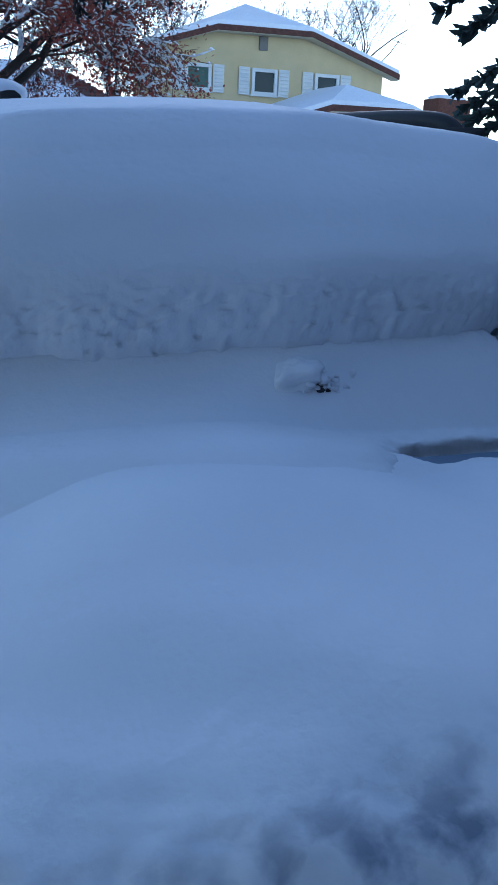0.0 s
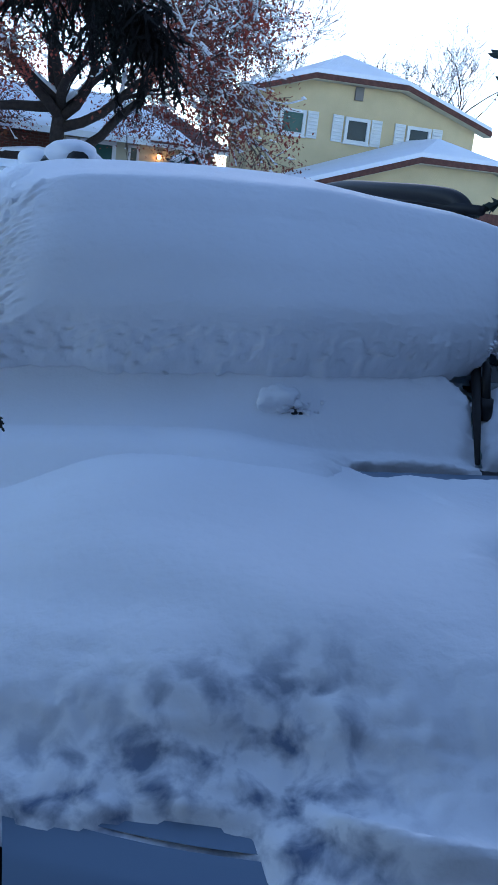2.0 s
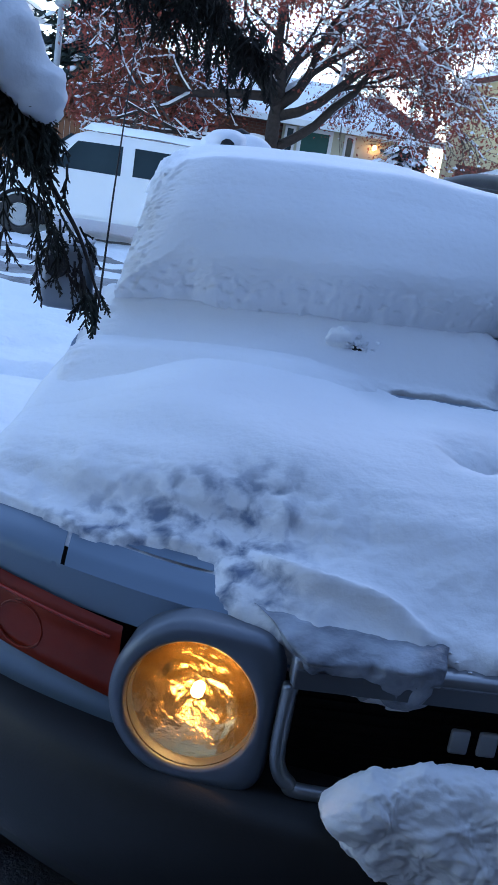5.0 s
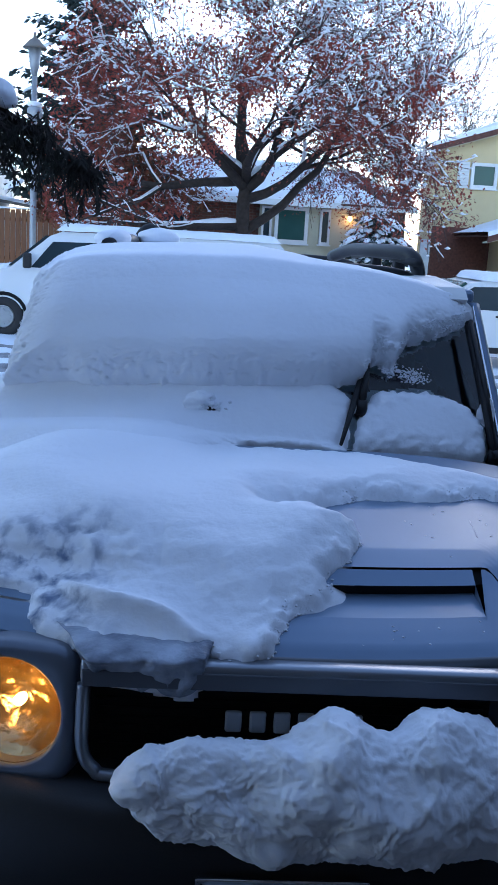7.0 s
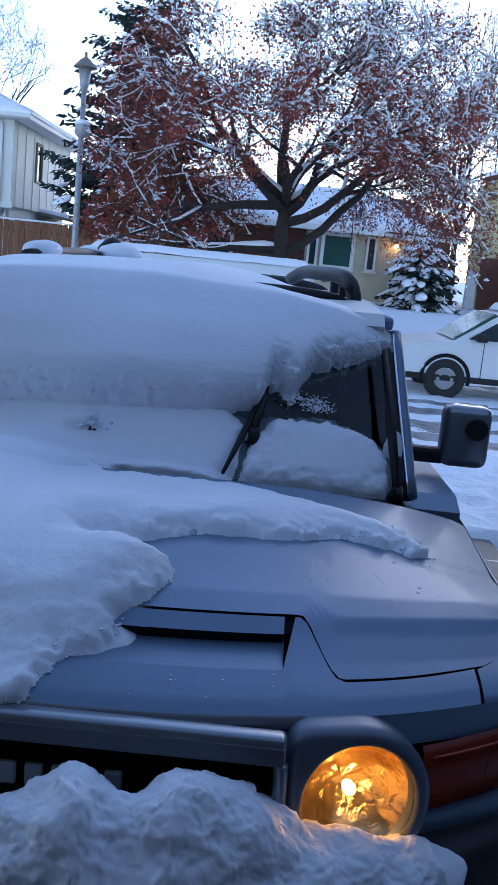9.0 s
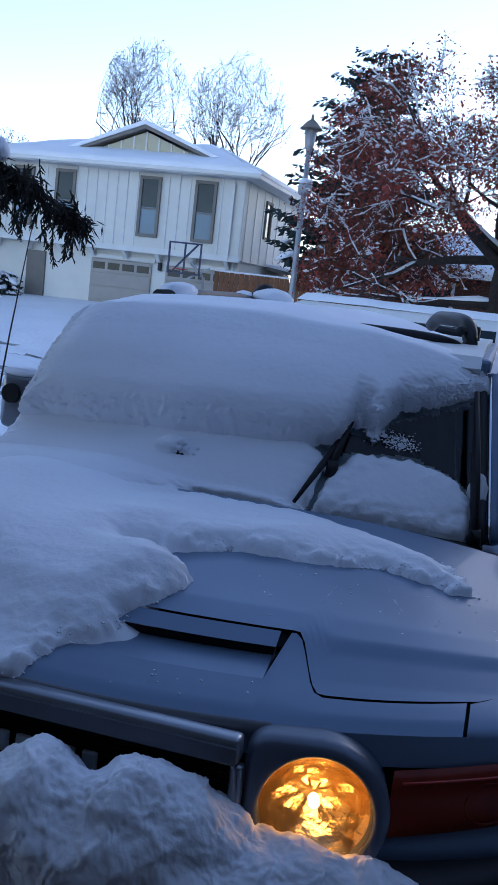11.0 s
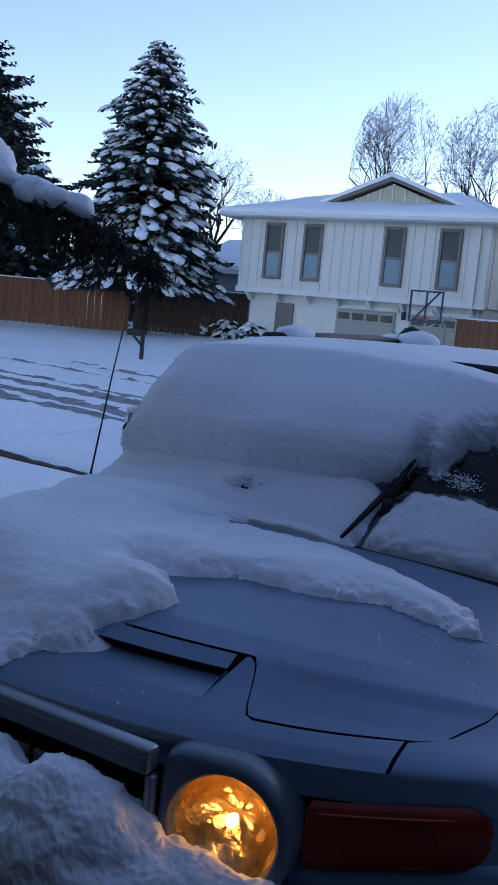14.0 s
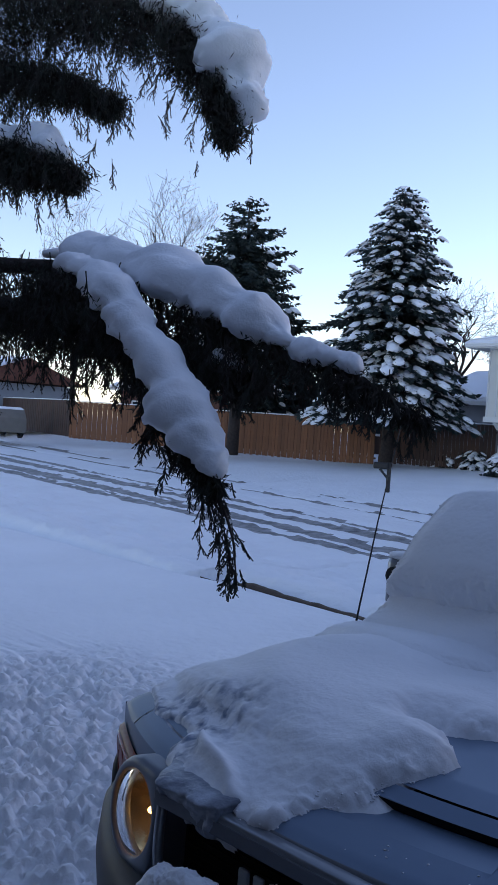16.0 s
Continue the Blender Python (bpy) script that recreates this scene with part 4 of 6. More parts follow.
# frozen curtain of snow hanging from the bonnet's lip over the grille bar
# darker than other snow: thin over black, and shade is in its colour
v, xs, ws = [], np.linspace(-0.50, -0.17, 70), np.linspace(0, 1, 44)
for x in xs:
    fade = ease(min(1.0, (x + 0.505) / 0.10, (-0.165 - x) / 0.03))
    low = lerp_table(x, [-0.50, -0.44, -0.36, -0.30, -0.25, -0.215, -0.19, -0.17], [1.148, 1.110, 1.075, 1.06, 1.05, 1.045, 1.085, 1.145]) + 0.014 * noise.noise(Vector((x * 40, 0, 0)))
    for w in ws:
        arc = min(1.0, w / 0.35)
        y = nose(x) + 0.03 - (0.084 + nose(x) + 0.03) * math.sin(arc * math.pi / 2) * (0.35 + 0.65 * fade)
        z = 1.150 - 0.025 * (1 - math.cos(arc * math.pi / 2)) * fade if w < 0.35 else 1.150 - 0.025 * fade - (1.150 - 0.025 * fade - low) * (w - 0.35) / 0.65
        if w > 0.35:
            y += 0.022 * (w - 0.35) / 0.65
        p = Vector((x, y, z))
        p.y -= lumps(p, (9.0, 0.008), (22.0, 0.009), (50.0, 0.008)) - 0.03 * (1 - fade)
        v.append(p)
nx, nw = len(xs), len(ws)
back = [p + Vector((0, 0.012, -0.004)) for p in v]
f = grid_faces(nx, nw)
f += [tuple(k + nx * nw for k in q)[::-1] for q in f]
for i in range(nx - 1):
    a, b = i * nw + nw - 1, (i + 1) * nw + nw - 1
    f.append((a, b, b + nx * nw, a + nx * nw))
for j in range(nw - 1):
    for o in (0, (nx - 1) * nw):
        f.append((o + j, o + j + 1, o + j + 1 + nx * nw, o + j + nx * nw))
link("snow_curtain", mesh_of("snow_curtain", v + back, f, THIN_ICE), bonnet_ob, "thin frozen curtain of snow over the grille bar, shade in its colour")
part("pivot_cap", box((-0.20, 1.298, 1.398), (0.065, 0.035, 0.018), 0.005), BLACK, truck)
heap("snow_clump", (-0.215, 1.290, 1.408), (0.048, 0.036, 0.034), "lump of snow round the wiper pivot", 0.6, 22.0)
part("pivot_edge", box((-0.178, 1.268, 1.386), (0.050, 0.016, 0.012), 0.003, turn=pose(0, 0, 0, 20, 18, 8)), BLACK, truck)
crumbs("snow_crumb", cap_ob, [(-0.178 + rc.gauss(0, 0.024), 1.264 + rc.gauss(0, 0.006), 1.394 + rc.gauss(0, 0.012)) for _ in range(46)], (0.003, 0.009), 8)
heap("snow_clump", (-0.50, 3.62, 1.925), (0.12, 0.12, 0.055), "rounded snow lump on the roof rack tube", 0.12, 5.0)
tube_part("rack_loop", [Vector((-0.62 + 0.16 * k / 8 - 0.015, -0.0 + 1.50, 0.06)) + Vector((0, 0, 0.10 * math.sin(math.pi * k / 8))) for k in range(9)], 0.035, BLACK, rack)
heap("snow_clump", (-0.66, 3.62, 1.90), (0.08, 0.10, 0.05), "rounded snow lump on the roof rack tube", 0.12, 5.0)
heap("snow_clump", (-0.62, 2.35, 1.915), (0.08, 0.14, 0.04), "rounded snow lump on the roof rack tube", 0.12, 5.0)
crumbs("snow_crumb", cap_ob, [screen(rc.gauss(0.675, 0.032), rc.gauss(0.482, 0.024)) + Vector((0, -0.004, 0.003)) for _ in range(260)], (0.001, 0.0038), 12)
crumbs("snow_crumb", cap_ob, [screen(rc.gauss(0.56, 0.022), rc.gauss(0.505, 0.028)) + Vector((0, -0.012, 0.008)) for _ in range(160)], (0.002, 0.006), 13)
heap("snow_clump", (0.325, 1.335, 1.405), (0.022, 0.018, 0.022), "snow caught on the wiper arm", 0.4, 24.0)
heap("snow_clump", (0.80, 1.46, 1.38), (0.030, 0.012, 0.06), "snow strip by the windscreen pillar", 0.3, 20.0)
heap("snow_clump", (-1.115, 1.90, 1.505), (0.09, 0.06, 0.025), "snow on top of the door mirror", 0.2, 12.0)

# heap lying on the bumper before the grille
v, us, ws = [], list(np.linspace(0, 1, 300)), list(np.linspace(0, 1, 150))
for u in us:
    x = -0.36 + 1.16 * u
    top = lerp_table(x, [-0.36, -0.30, -0.20, -0.02, 0.05, 0.17, 0.25, 0.32, 0.38, 0.48, 0.62, 0.72, 0.80], [0.90, 0.985, 1.0, 1.025, 1.06, 1.03, 1.075, 1.065, 1.03, 0.945, 0.925, 0.90, 0.86])
    low = lerp_table(x, [-0.36, -0.27, -0.1, 0.1, 0.5, 0.80], [0.88, 0.80, 0.77, 0.77, 0.78, 0.82])
    swell = 0.10 * min(1.0, math.sin(math.pi * min(1, max(0, u))) ** 0.35)
    ymid = -0.17 + 0.30 * (abs(x) / 0.95) ** 2.6
    for w in ws:
        a = 2 * math.pi * w
        zc, rz = (top + low) / 2, (top - low) / 2
        p = Vector((x, ymid + 0.035 - swell * math.sin(a) - 0.02, zc + rz * math.cos(a)))
        d = Vector((0, -math.sin(a), math.cos(a)))
        p += d * lumps(p, (4.0, 0.030), (9.0, 0.026), (20.0, 0.010), (45.0, 0.0055), (100.0, 0.004), (170.0, 0.003))
        p.x += 0.02 * noise.noise(p * 17)
        p.y = min(p.y, nose(x) - 0.02 + 0.02)
        v.append(p)
bump_snow = link("bumper_snow", mesh_of("bumper_snow", v, grid_faces(len(us), len(ws)) + [tuple(range(150))[::-1], tuple(range(299 * 150, 300 * 150))], SNOW))
bump_snow.matrix_basis = pose(0.015, 0, 0)
tagged(bump_snow, "ragged heap of snow lying on the front bumper", "snow")

# ---- houses ----
def window(parent, c, w, h, frame_mat, pane_mat, axis="y", depth=0.10, frame_w=0.09, bars=0, sill=True):
    """A framed window on a wall that faces -y (axis y) or +x (axis x), its middle at c."""
    def b(du, dz, su, sd, sz, off):
        if axis == "y":
            return box((c[0] + du, c[1] + off, c[2] + dz), (su, sd, sz), 0.008)
        return box((c[0] - off, c[1] + du, c[2] + dz), (sd, su, sz), 0.008)
    bm = bmesh.new()
    for du, dz, su, sz in ((0, h / 2, w, frame_w), (0, -h / 2, w, frame_w), (-w / 2 + frame_w / 2, 0, frame_w, h - frame_w), (w / 2 - frame_w / 2, 0, frame_w, h - frame_w)):
        cc = (c[0] + du, c[1] - 0.02, c[2] + dz) if axis == "y" else (c[0] + 0.02, c[1] + du, c[2] + dz)
        box(cc, (su, depth, sz) if axis == "y" else (depth, su, sz), 0.006, bm)
    win = part("window", bm, frame_mat, parent)
    part("pane", b(0, 0, w - frame_w * 1.5, 0.02, h - frame_w * 0.8, 0.005), pane_mat, win)
    for k in range(bars):
        part("mullion", b(0, -h / 2 + h * (k + 1) / (bars + 1), w - frame_w, 0.05, 0.06, -0.01), frame_mat, win)
    if sill:
        part("sill", b(0, -h / 2 - frame_w / 2 - 0.02, w + 0.1, depth + 0.06, 0.05, -0.02), frame_mat, win)
    return win


def snow_slab(parent, quad, t, name="roof_snow", over=0.06):
    """A rounded blanket of snow over a roof slope, given by its four corners, eave first."""
    a, b, c, d = [Vector(q) for q in quad]
    n = (b - a).cross(d - a).normalized()
    if n.z < 0:
        n = -n
    nu, nv = 40, 16
    top = []
    for i in range(nu):
        for j in range(nv):
            u, v = i / (nu - 1), j / (nv - 1)
            p = (a * (1 - u) + b * u) * (1 - v) + (d * (1 - u) + c * u) * v
            e = min(u, 1 - u, v * 0.6 + 0.02, 1) * (b - a).length
            k = math.sqrt(max(0.0, 1 - (1 - min(1.0, e / 0.35)) ** 2))
            top.append(p + n * (0.01 + t * (0.25 + 0.75 * k) + 0.05 * t / 0.2 * noise.noise(p * 1.1)))
    me = mesh_of(name, top + [a, b, c, d], grid_faces(nu, nv)
                 + [tuple([nu * nv] + [i * nv for i in range(nu)] + [nu * nv + 1])[::-1], (nu * nv, nu * nv + 3, *[j for j in range(nv - 1, -1, -1)]),
                    (nu * nv + 1, *[(nu - 1) * nv + j for j in range(nv)], nu * nv + 2)], SNOW_FAR)
    return link(name, me, parent, "smooth layer of snow")


# white two-storey house with board-and-batten upper floor over the garage
wh = thing("white_house", "white two-storey house, board-and-batten upper floor, snowy hip roof", "house", (-18.2, 30.0, 0.0))
W, FLOOR, JET, EAVE = 9.85, 0.55, 2.93, 5.66
part("wall", box((W / 2 + 0.1, 4.4, (FLOOR + JET) / 2 - 0.3), (W - 0.5, 8.0, JET - FLOOR + 0.6)), WHITE, wh)
part("upper_wall", box((W / 2, 4.2, (JET + EAVE) / 2), (W, 8.6, EAVE - JET)), WHITE, wh)
for k in range(26):
    x = 0.05 + (W - 0.1) * k / 25
    if all(abs(x - c) > 0.36 for c in (1.5, 3.15, 6.4, 8.45)):
        part("batten", box((x, -0.115, (JET + EAVE) / 2), (0.05, 0.035, EAVE - JET)), TRIM, wh)
for k in range(8):
    part("batten", box((W + 0.015, 0.3 + 1.1 * k, (JET + EAVE) / 2), (0.03, 0.05, EAVE - JET)), TRIM, wh)
part("jetty_board", box((W / 2, -0.13, JET + 0.03), (W + 0.08, 0.07, 0.20)), TRIM, wh)
for k in range(8):
    part("bracket", prism([(-0.14, JET - 0.05), (0.32, JET - 0.05), (0.32, JET - 0.36), (0.2, JET - 0.34)], "x", 0.35 + 1.28 * k, 0.49 + 1.28 * k), TRIM, wh)
for cx in (1.5, 3.15, 6.4, 8.45):
    w = window(wh, (cx, -0.13, (JET + EAVE) / 2 + 0.16), 0.80, 1.98, TAUPE, PANE_BLUE, sill=False, frame_w=0.11)
    part("sash", box((cx, -0.135, (JET + EAVE) / 2 + 0.10), (0.6, 0.05, 0.05)), TAUPE, w)
    part("upper_pane", box((cx, -0.142, (JET + EAVE) / 2 + 0.62), (0.56, 0.012, 0.94), 0.004), PANE, w, "dark upper pane")
window(wh, (W, 3.2, 4.6), 0.9, 1.3, TAUPE, PANE, "x", sill=False)
window(wh, (W - 0.12, 2.2, 1.9), 0.7, 0.7, TAUPE, PANE, "x", sill=False)
part("front_door", box((1.95, 0.36, 1.55), (0.75, 0.12, 2.0), 0.02), TAUPE, wh, "taupe front door in a recess")
for gx0 in (5.35, 8.25):
    g = part("garage_door", box((gx0, 0.38, 1.52), (2.35, 0.10, 2.0)), GARAGE, wh, "taupe sectional garage door with a row of panes")
    for k in range(4):
        part("door_panel", box((gx0, 0.325, 0.78 + 0.5 * k), (2.28, 0.03, 0.46), 0.012), GARAGE, g)
    for k in range(4):
        part("door_pane", box((gx0 - 0.85 + 0.57 * k, 0.305, 2.27), (0.46, 0.02, 0.24), 0.01), PANE, g)
    part("door_frame", box((gx0, 0.36, 2.60), (2.6, 0.14, 0.12)), TRIM, g)
part("wall_lamp", box((6.85, 0.30, 2.45), (0.14, 0.14, 0.30), 0.04), BLACK, wh)
part("downpipe", box((9.45, -0.16, 4.2), (0.09, 0.09, 2.6), 0.02), TRIM, wh)
part("downpipe", box((9.55, 0.30, 1.9), (0.09, 0.09, 2.2), 0.02), TRIM, wh)
part("eave", box((W / 2, 4.2, EAVE + 0.06), (W + 1.3, 9.9, 0.16), 0.02), TRIM, wh)
part("gutter", box((W / 2, -0.78, EAVE + 0.08), (W + 1.35, 0.12, 0.14), 0.03), TRIM, wh)
hip_bm = prism([(-0.75, EAVE + 0.14), (4.2, EAVE + 1.55), (9.15, EAVE + 0.14)], "x", -0.6, W + 0.6)
for vert in hip_bm.verts:
    if vert.co.z > EAVE + 1.0:
        vert.co.x += 3.2 if vert.co.x < W / 2 else -3.2
part("roof", hip_bm, SHINGLE, wh)
snow_slab(wh, [(W + 0.68, -0.80, EAVE + 0.13), (W + 0.68, 9.20, EAVE + 0.13), (W - 2.5, 4.25, EAVE + 1.53), (W - 2.5, 4.15, EAVE + 1.53)], 0.13)
snow_slab(wh, [(-0.68, 9.20, EAVE + 0.13), (-0.68, -0.80, EAVE + 0.13), (2.5, 4.15, EAVE + 1.53), (2.5, 4.25, EAVE + 1.53)], 0.13)
snow_slab(wh, [(-0.68, -0.80, EAVE + 0.13), (W + 0.68, -0.80, EAVE + 0.13), (W - 2.6, 4.2, EAVE + 1.53), (2.6, 4.2, EAVE + 1.53)], 0.16)
gab = part("gable", prism([(2.85, EAVE + 0.55), (5.5, EAVE + 1.55), (8.15, EAVE + 0.55)], "y", 1.3, 4.4), CREAM, wh, "cream boarded gable")
for k in range(9):
    x = 3.55 + 0.49 * k
    part("batten", box((x, 1.28, EAVE + 0.55 + 0.5 * (1 - abs(x - 5.5) / 2.65)), (0.05, 0.04, 1.0 * (1 - abs(x - 5.5) / 2.65))), TRIM, gab)
for sx in (-1, 1):
    q = [(5.5, EAVE + 1.63), (5.5 + sx * 3.1, EAVE + 0.52), (5.5 + sx * 3.1, EAVE + 0.62), (5.5, EAVE + 1.77)]
    part("gable_rake", prism(q, "y", 1.05, 4.6), TAUPE, wh)
    part("gable_snow", prism([(5.5, EAVE + 1.77), (5.5 + sx * 3.0, EAVE + 0.66), (5.5 + sx * 2.95, EAVE + 0.80), (5.5, EAVE + 1.93)], "y", 1.0, 4.6), SNOW_FAR, wh)
part("side_annex", box((W + 2.2, 6.0, 1.5), (3.8, 4.0, 1.9)), WHITE, wh)
part("annex_roof", prism([(W - 0.1, 2.95), (W + 4.4, 2.35), (W + 4.4, 2.25), (W - 0.1, 2.85)], "y", 3.8, 8.2), TAUPE, wh)
snow_slab(wh, [(W - 0.1, 3.8, 2.96), (W + 4.4, 3.8, 2.36), (W + 4.4, 8.2, 2.36), (W - 0.1, 8.2, 2.96)], 0.12)

# basketball hoop on the drive
hoop = thing("basketball_hoop", "basketball hoop with clear backboard on a pole", "basketball hoop", (-9.15, 26.6, 0.28))
tube_part("pole", [(0.55, 0.4, 0.0), (0.55, 0.4, 1.9), (0.2, 0.1, 2.35)], 0.05, METAL, hoop)
bm = bmesh.new()
for x in (-0.52, 0.0, 0.52):
    box((x, 0, 2.45), (0.05, 0.05, 0.95), 0, bm)
for z in (1.98, 2.92):
    box((0, 0, z), (1.09, 0.05, 0.05), 0, bm)
box((0, 0, 2.45), (0.05, 0.05, 1.25), 0, bm, turn=pose(0, 0, 0, 0, 42, 0))
part("backboard_frame", bm, BARS, hoop)
v, f = tube([(0.23 * math.cos(w), -0.3 + 0.23 * math.sin(w), 2.1) for w in np.linspace(0, 2 * math.pi, 17)], 0.015, 6)
link("rim", mesh_of("rim", v, f, RED), hoop)
part("strut", box((0.42, 0.15, 2.0), (0.9, 0.05, 0.06), turn=pose(0, 0, 0, 0, -28, 0)), METAL, hoop)

# yellow house with its garage wing
yh = thing("yellow_house", "pale yellow two-storey stucco house with white shutters, snowy roof", "house", (8.3, 34.0, 0.0))


def clipped_roof(parent, edge, ridge, y0, y1, t, name):
    """A gable roof with a clipped end: edge holds the four front points (x, z), ridge the hip's top (x, y, z)."""
    def sheet(up, yy):
        pts = [Vector((x, yy, z + up)) for x, z in edge] + [Vector((edge[0][0], y1, edge[0][1] + up)), Vector((edge[3][0], y1, edge[3][1] + up)),
                                                            Vector((ridge[0], ridge[1], ridge[2] + up)), Vector((ridge[0], y1, ridge[2] + up))]
        return pts
    lo, hi = sheet(0.10, y0), sheet(0.10 + t, y0 + 0.05)
    fs = [(1, 2, 6), (0, 1, 6, 7, 4), (2, 3, 5, 7, 6)]
    link(name + "_slope", mesh_of(name, lo, fs, SHINGLE, False), parent)
    rim = [(0, 1, 9, 8), (1, 2, 10, 9), (2, 3, 11, 10)]
    link(name + "_snow", mesh_of(name, lo + hi, [tuple(i + 8 for i in f) for f in fs] + rim, SNOW_FAR, False), parent, "smooth layer of snow")
    for (xa, za), (xb, zb) in zip(edge[:-1], edge[1:]):
        part(name + "_fascia", prism([(xa, za - 0.10), (xb, zb - 0.10), (xb, zb + 0.10), (xa, za + 0.10)], "y", y0 - 0.04, y0 + 0.06), SHINGLE, parent, "dark brown roof edge")
        part(name + "_soffit", prism([(xa, za - 0.12), (xb, zb - 0.12), (xb, zb - 0.08), (xa, za - 0.08)], "y", y0, y0 + 0.6), CREAM, parent)


part("wall", prism([(0, 0.4), (9.0, 0.4), (9.0, 5.40), (5.70, 6.40), (2.15, 6.36), (0.0, 5.72)], "y", 0.0, 3.2), YELLOW, yh)
part("brick_base", box((4.3, -0.10, 1.6), (9.0, 0.16, 2.6)), BRICK, yh)
clipped_roof(yh, [(-0.6, 5.60), (2.10, 6.47), (5.75, 6.53), (9.45, 5.35)], (4.2, 2.6, 7.55), -0.5, 3.7, 0.16, "roof")
part("gable_vent", box((4.02, -0.04, 6.12), (0.34, 0.08, 0.48), 0.02), TAUPE, yh, "louvred gable vent")
for cx in (1.55, 4.10, 6.62):
    w = window(yh, (cx, -0.05, 4.81), 1.0, 0.80, TRIM, PANE_GREEN if cx < 3 else PANE, frame_w=0.12)
    for sx in (-1, 1):
        sh = part("shutter", box((cx + sx * 0.78, -0.05, 4.81), (0.42, 0.06, 0.95), 0.01), TRIM, w, "white louvred shutter")
        for k in range(7):
            part("slat", box((cx + sx * 0.78, -0.09, 4.43 + 0.125 * k), (0.32, 0.03, 0.05), turn=pose(0, 0, 0, 30, 0, 0)), TRIM, sh)
part("garage_wing", prism([(2.0, 0.4), (11.3, 0.4), (11.3, 2.45), (7.70, 3.72), (4.85, 3.70), (2.0, 2.75)], "y", -4.2, 0.0), YELLOW, yh)
part("garage_brick", box((6.6, -4.28, 1.3), (9.3, 0.14, 1.8)), BRICK, yh)
clipped_roof(yh, [(0.6, 2.45), (4.74, 3.80), (7.78, 3.83), (11.9, 2.35)], (6.3, -2.5, 4.50), -4.7, 0.0, 0.15, "wing")
part("garage_door", box((9.6, -4.37, 1.35), (4.6, 0.08, 2.0)), SHINGLE, yh, "brown garage door")
part("chimney", box((13.2, 2.0, 2.6), (1.6, 1.2, 4.6), 0.04), BRICK, yh)
part("chimney_snow", blob((13.2, 2.0, 4.95), (0.85, 0.65, 0.16), None, 3, 0.15, 2.0), SNOW_FAR, yh, "", True)

# brick ranch house with snowy hip roof, porch lamp lit
bh = thing("brick_house", "red brick ranch house with snowy roof and lit porch lamp", "house", (-4.2, 31.0, 0.0))
part("wall", box((5.4, 4.0, 1.75), (10.4, 7.6, 2.9)), MORTAR, bh)
part("cream_wall", box((7.6, 0.15, 1.75), (3.9, 0.3, 2.9)), CREAM, bh)
part("porch_post", box((10.1, -0.5, 1.8), (0.4, 0.4, 2.8)), BRICK, bh)
part("fascia", box((5.15, -0.72, 3.26), (11.5, 0.10, 0.20)), TRIM, bh)
part("roof", prism([(-0.7, 3.30), (3.8, 4.75), (8.3, 3.30)], "x", -0.6, 8.2), SHINGLE, bh)
hip = bmesh.new()
hv = [hip.verts.new(p) for p in ((8.2, -0.7, 3.30), (10.9, -0.7, 3.26), (10.9, 8.3, 3.30), (8.2, 8.3, 3.30), (8.2, 3.8, 4.75), (8.6, 3.8, 4.75))]
for ids in ((0, 1, 5, 4), (1, 2, 5), (2, 3, 4, 5), (0, 4, 3), (0, 3, 2, 1)):
    hip.faces.new([hv[i] for i in ids])
part("hip_roof", hip, SHINGLE, bh, "bare brown shingled hip")
for k in range(12):
    t = k / 12
    part("shingle_course", box((9.6 - 0.55 * t, -0.7 + 4.5 * t, 3.34 + 1.45 * t), (2.6 - 2.0 * t, 0.36, 0.03), turn=pose(0, 0, 0, 17.5, 0, 0)), SHINGLE, bh)
snow_slab(bh, [(-0.65, -0.76, 3.32), (9.9, -0.76, 3.32), (8.2, 3.8, 4.78), (-0.6, 3.8, 4.78)], 0.15)
window(bh, (6.75, -0.05, 2.55), 1.15, 1.1, TRIM, PANE_GREEN, frame_w=0.12)
window(bh, (7.9, -0.05, 2.55), 0.36, 1.1, TRIM, PANE, frame_w=0.08)
window(bh, (5.9, -0.05, 2.55), 0.36, 1.1, TRIM, PANE, frame_w=0.08)
window(bh, (2.6, -0.05, 2.4), 1.2, 1.1, TRIM, PANE, frame_w=0.12)
part("front_door", box((9.35, 0.12, 1.6), (0.95, 0.10, 2.1), 0.02), TAUPE, bh)
porch = part("porch_lamp", box((8.72, -0.10, 2.95), (0.10, 0.12, 0.10), 0.02), BLACK, bh, "lit porch lamp")
part("lamp_glass", blob((8.72, -0.18, 2.88), (0.07, 0.07, 0.09), None, 2, 0.0), PORCH, porch, "", True)
for i in range(2):
    x0, x1 = ((0.1, 5.6), (9.75, 10.6))[i]
    bm = bmesh.new()
    for r in range(30):
        n = int((x1 - x0) / 0.26)
        for c in range(n):
            x = x0 + 0.26 * c + (0.13 if r % 2 else 0)
            box((x + 0.12, 0.19, 0.45 + 0.092 * r), (0.235, 0.06, 0.075), 0, bm)
    tagged(part("brick_face", bm, BRICK, bh, "rows of red bricks"), kind="stuff")
part("door_flag", box((11.3, -0.55, 1.7), (0.35, 0.06, 1.3), 0.02), METAL, bh, "grey post board beside the house corner")

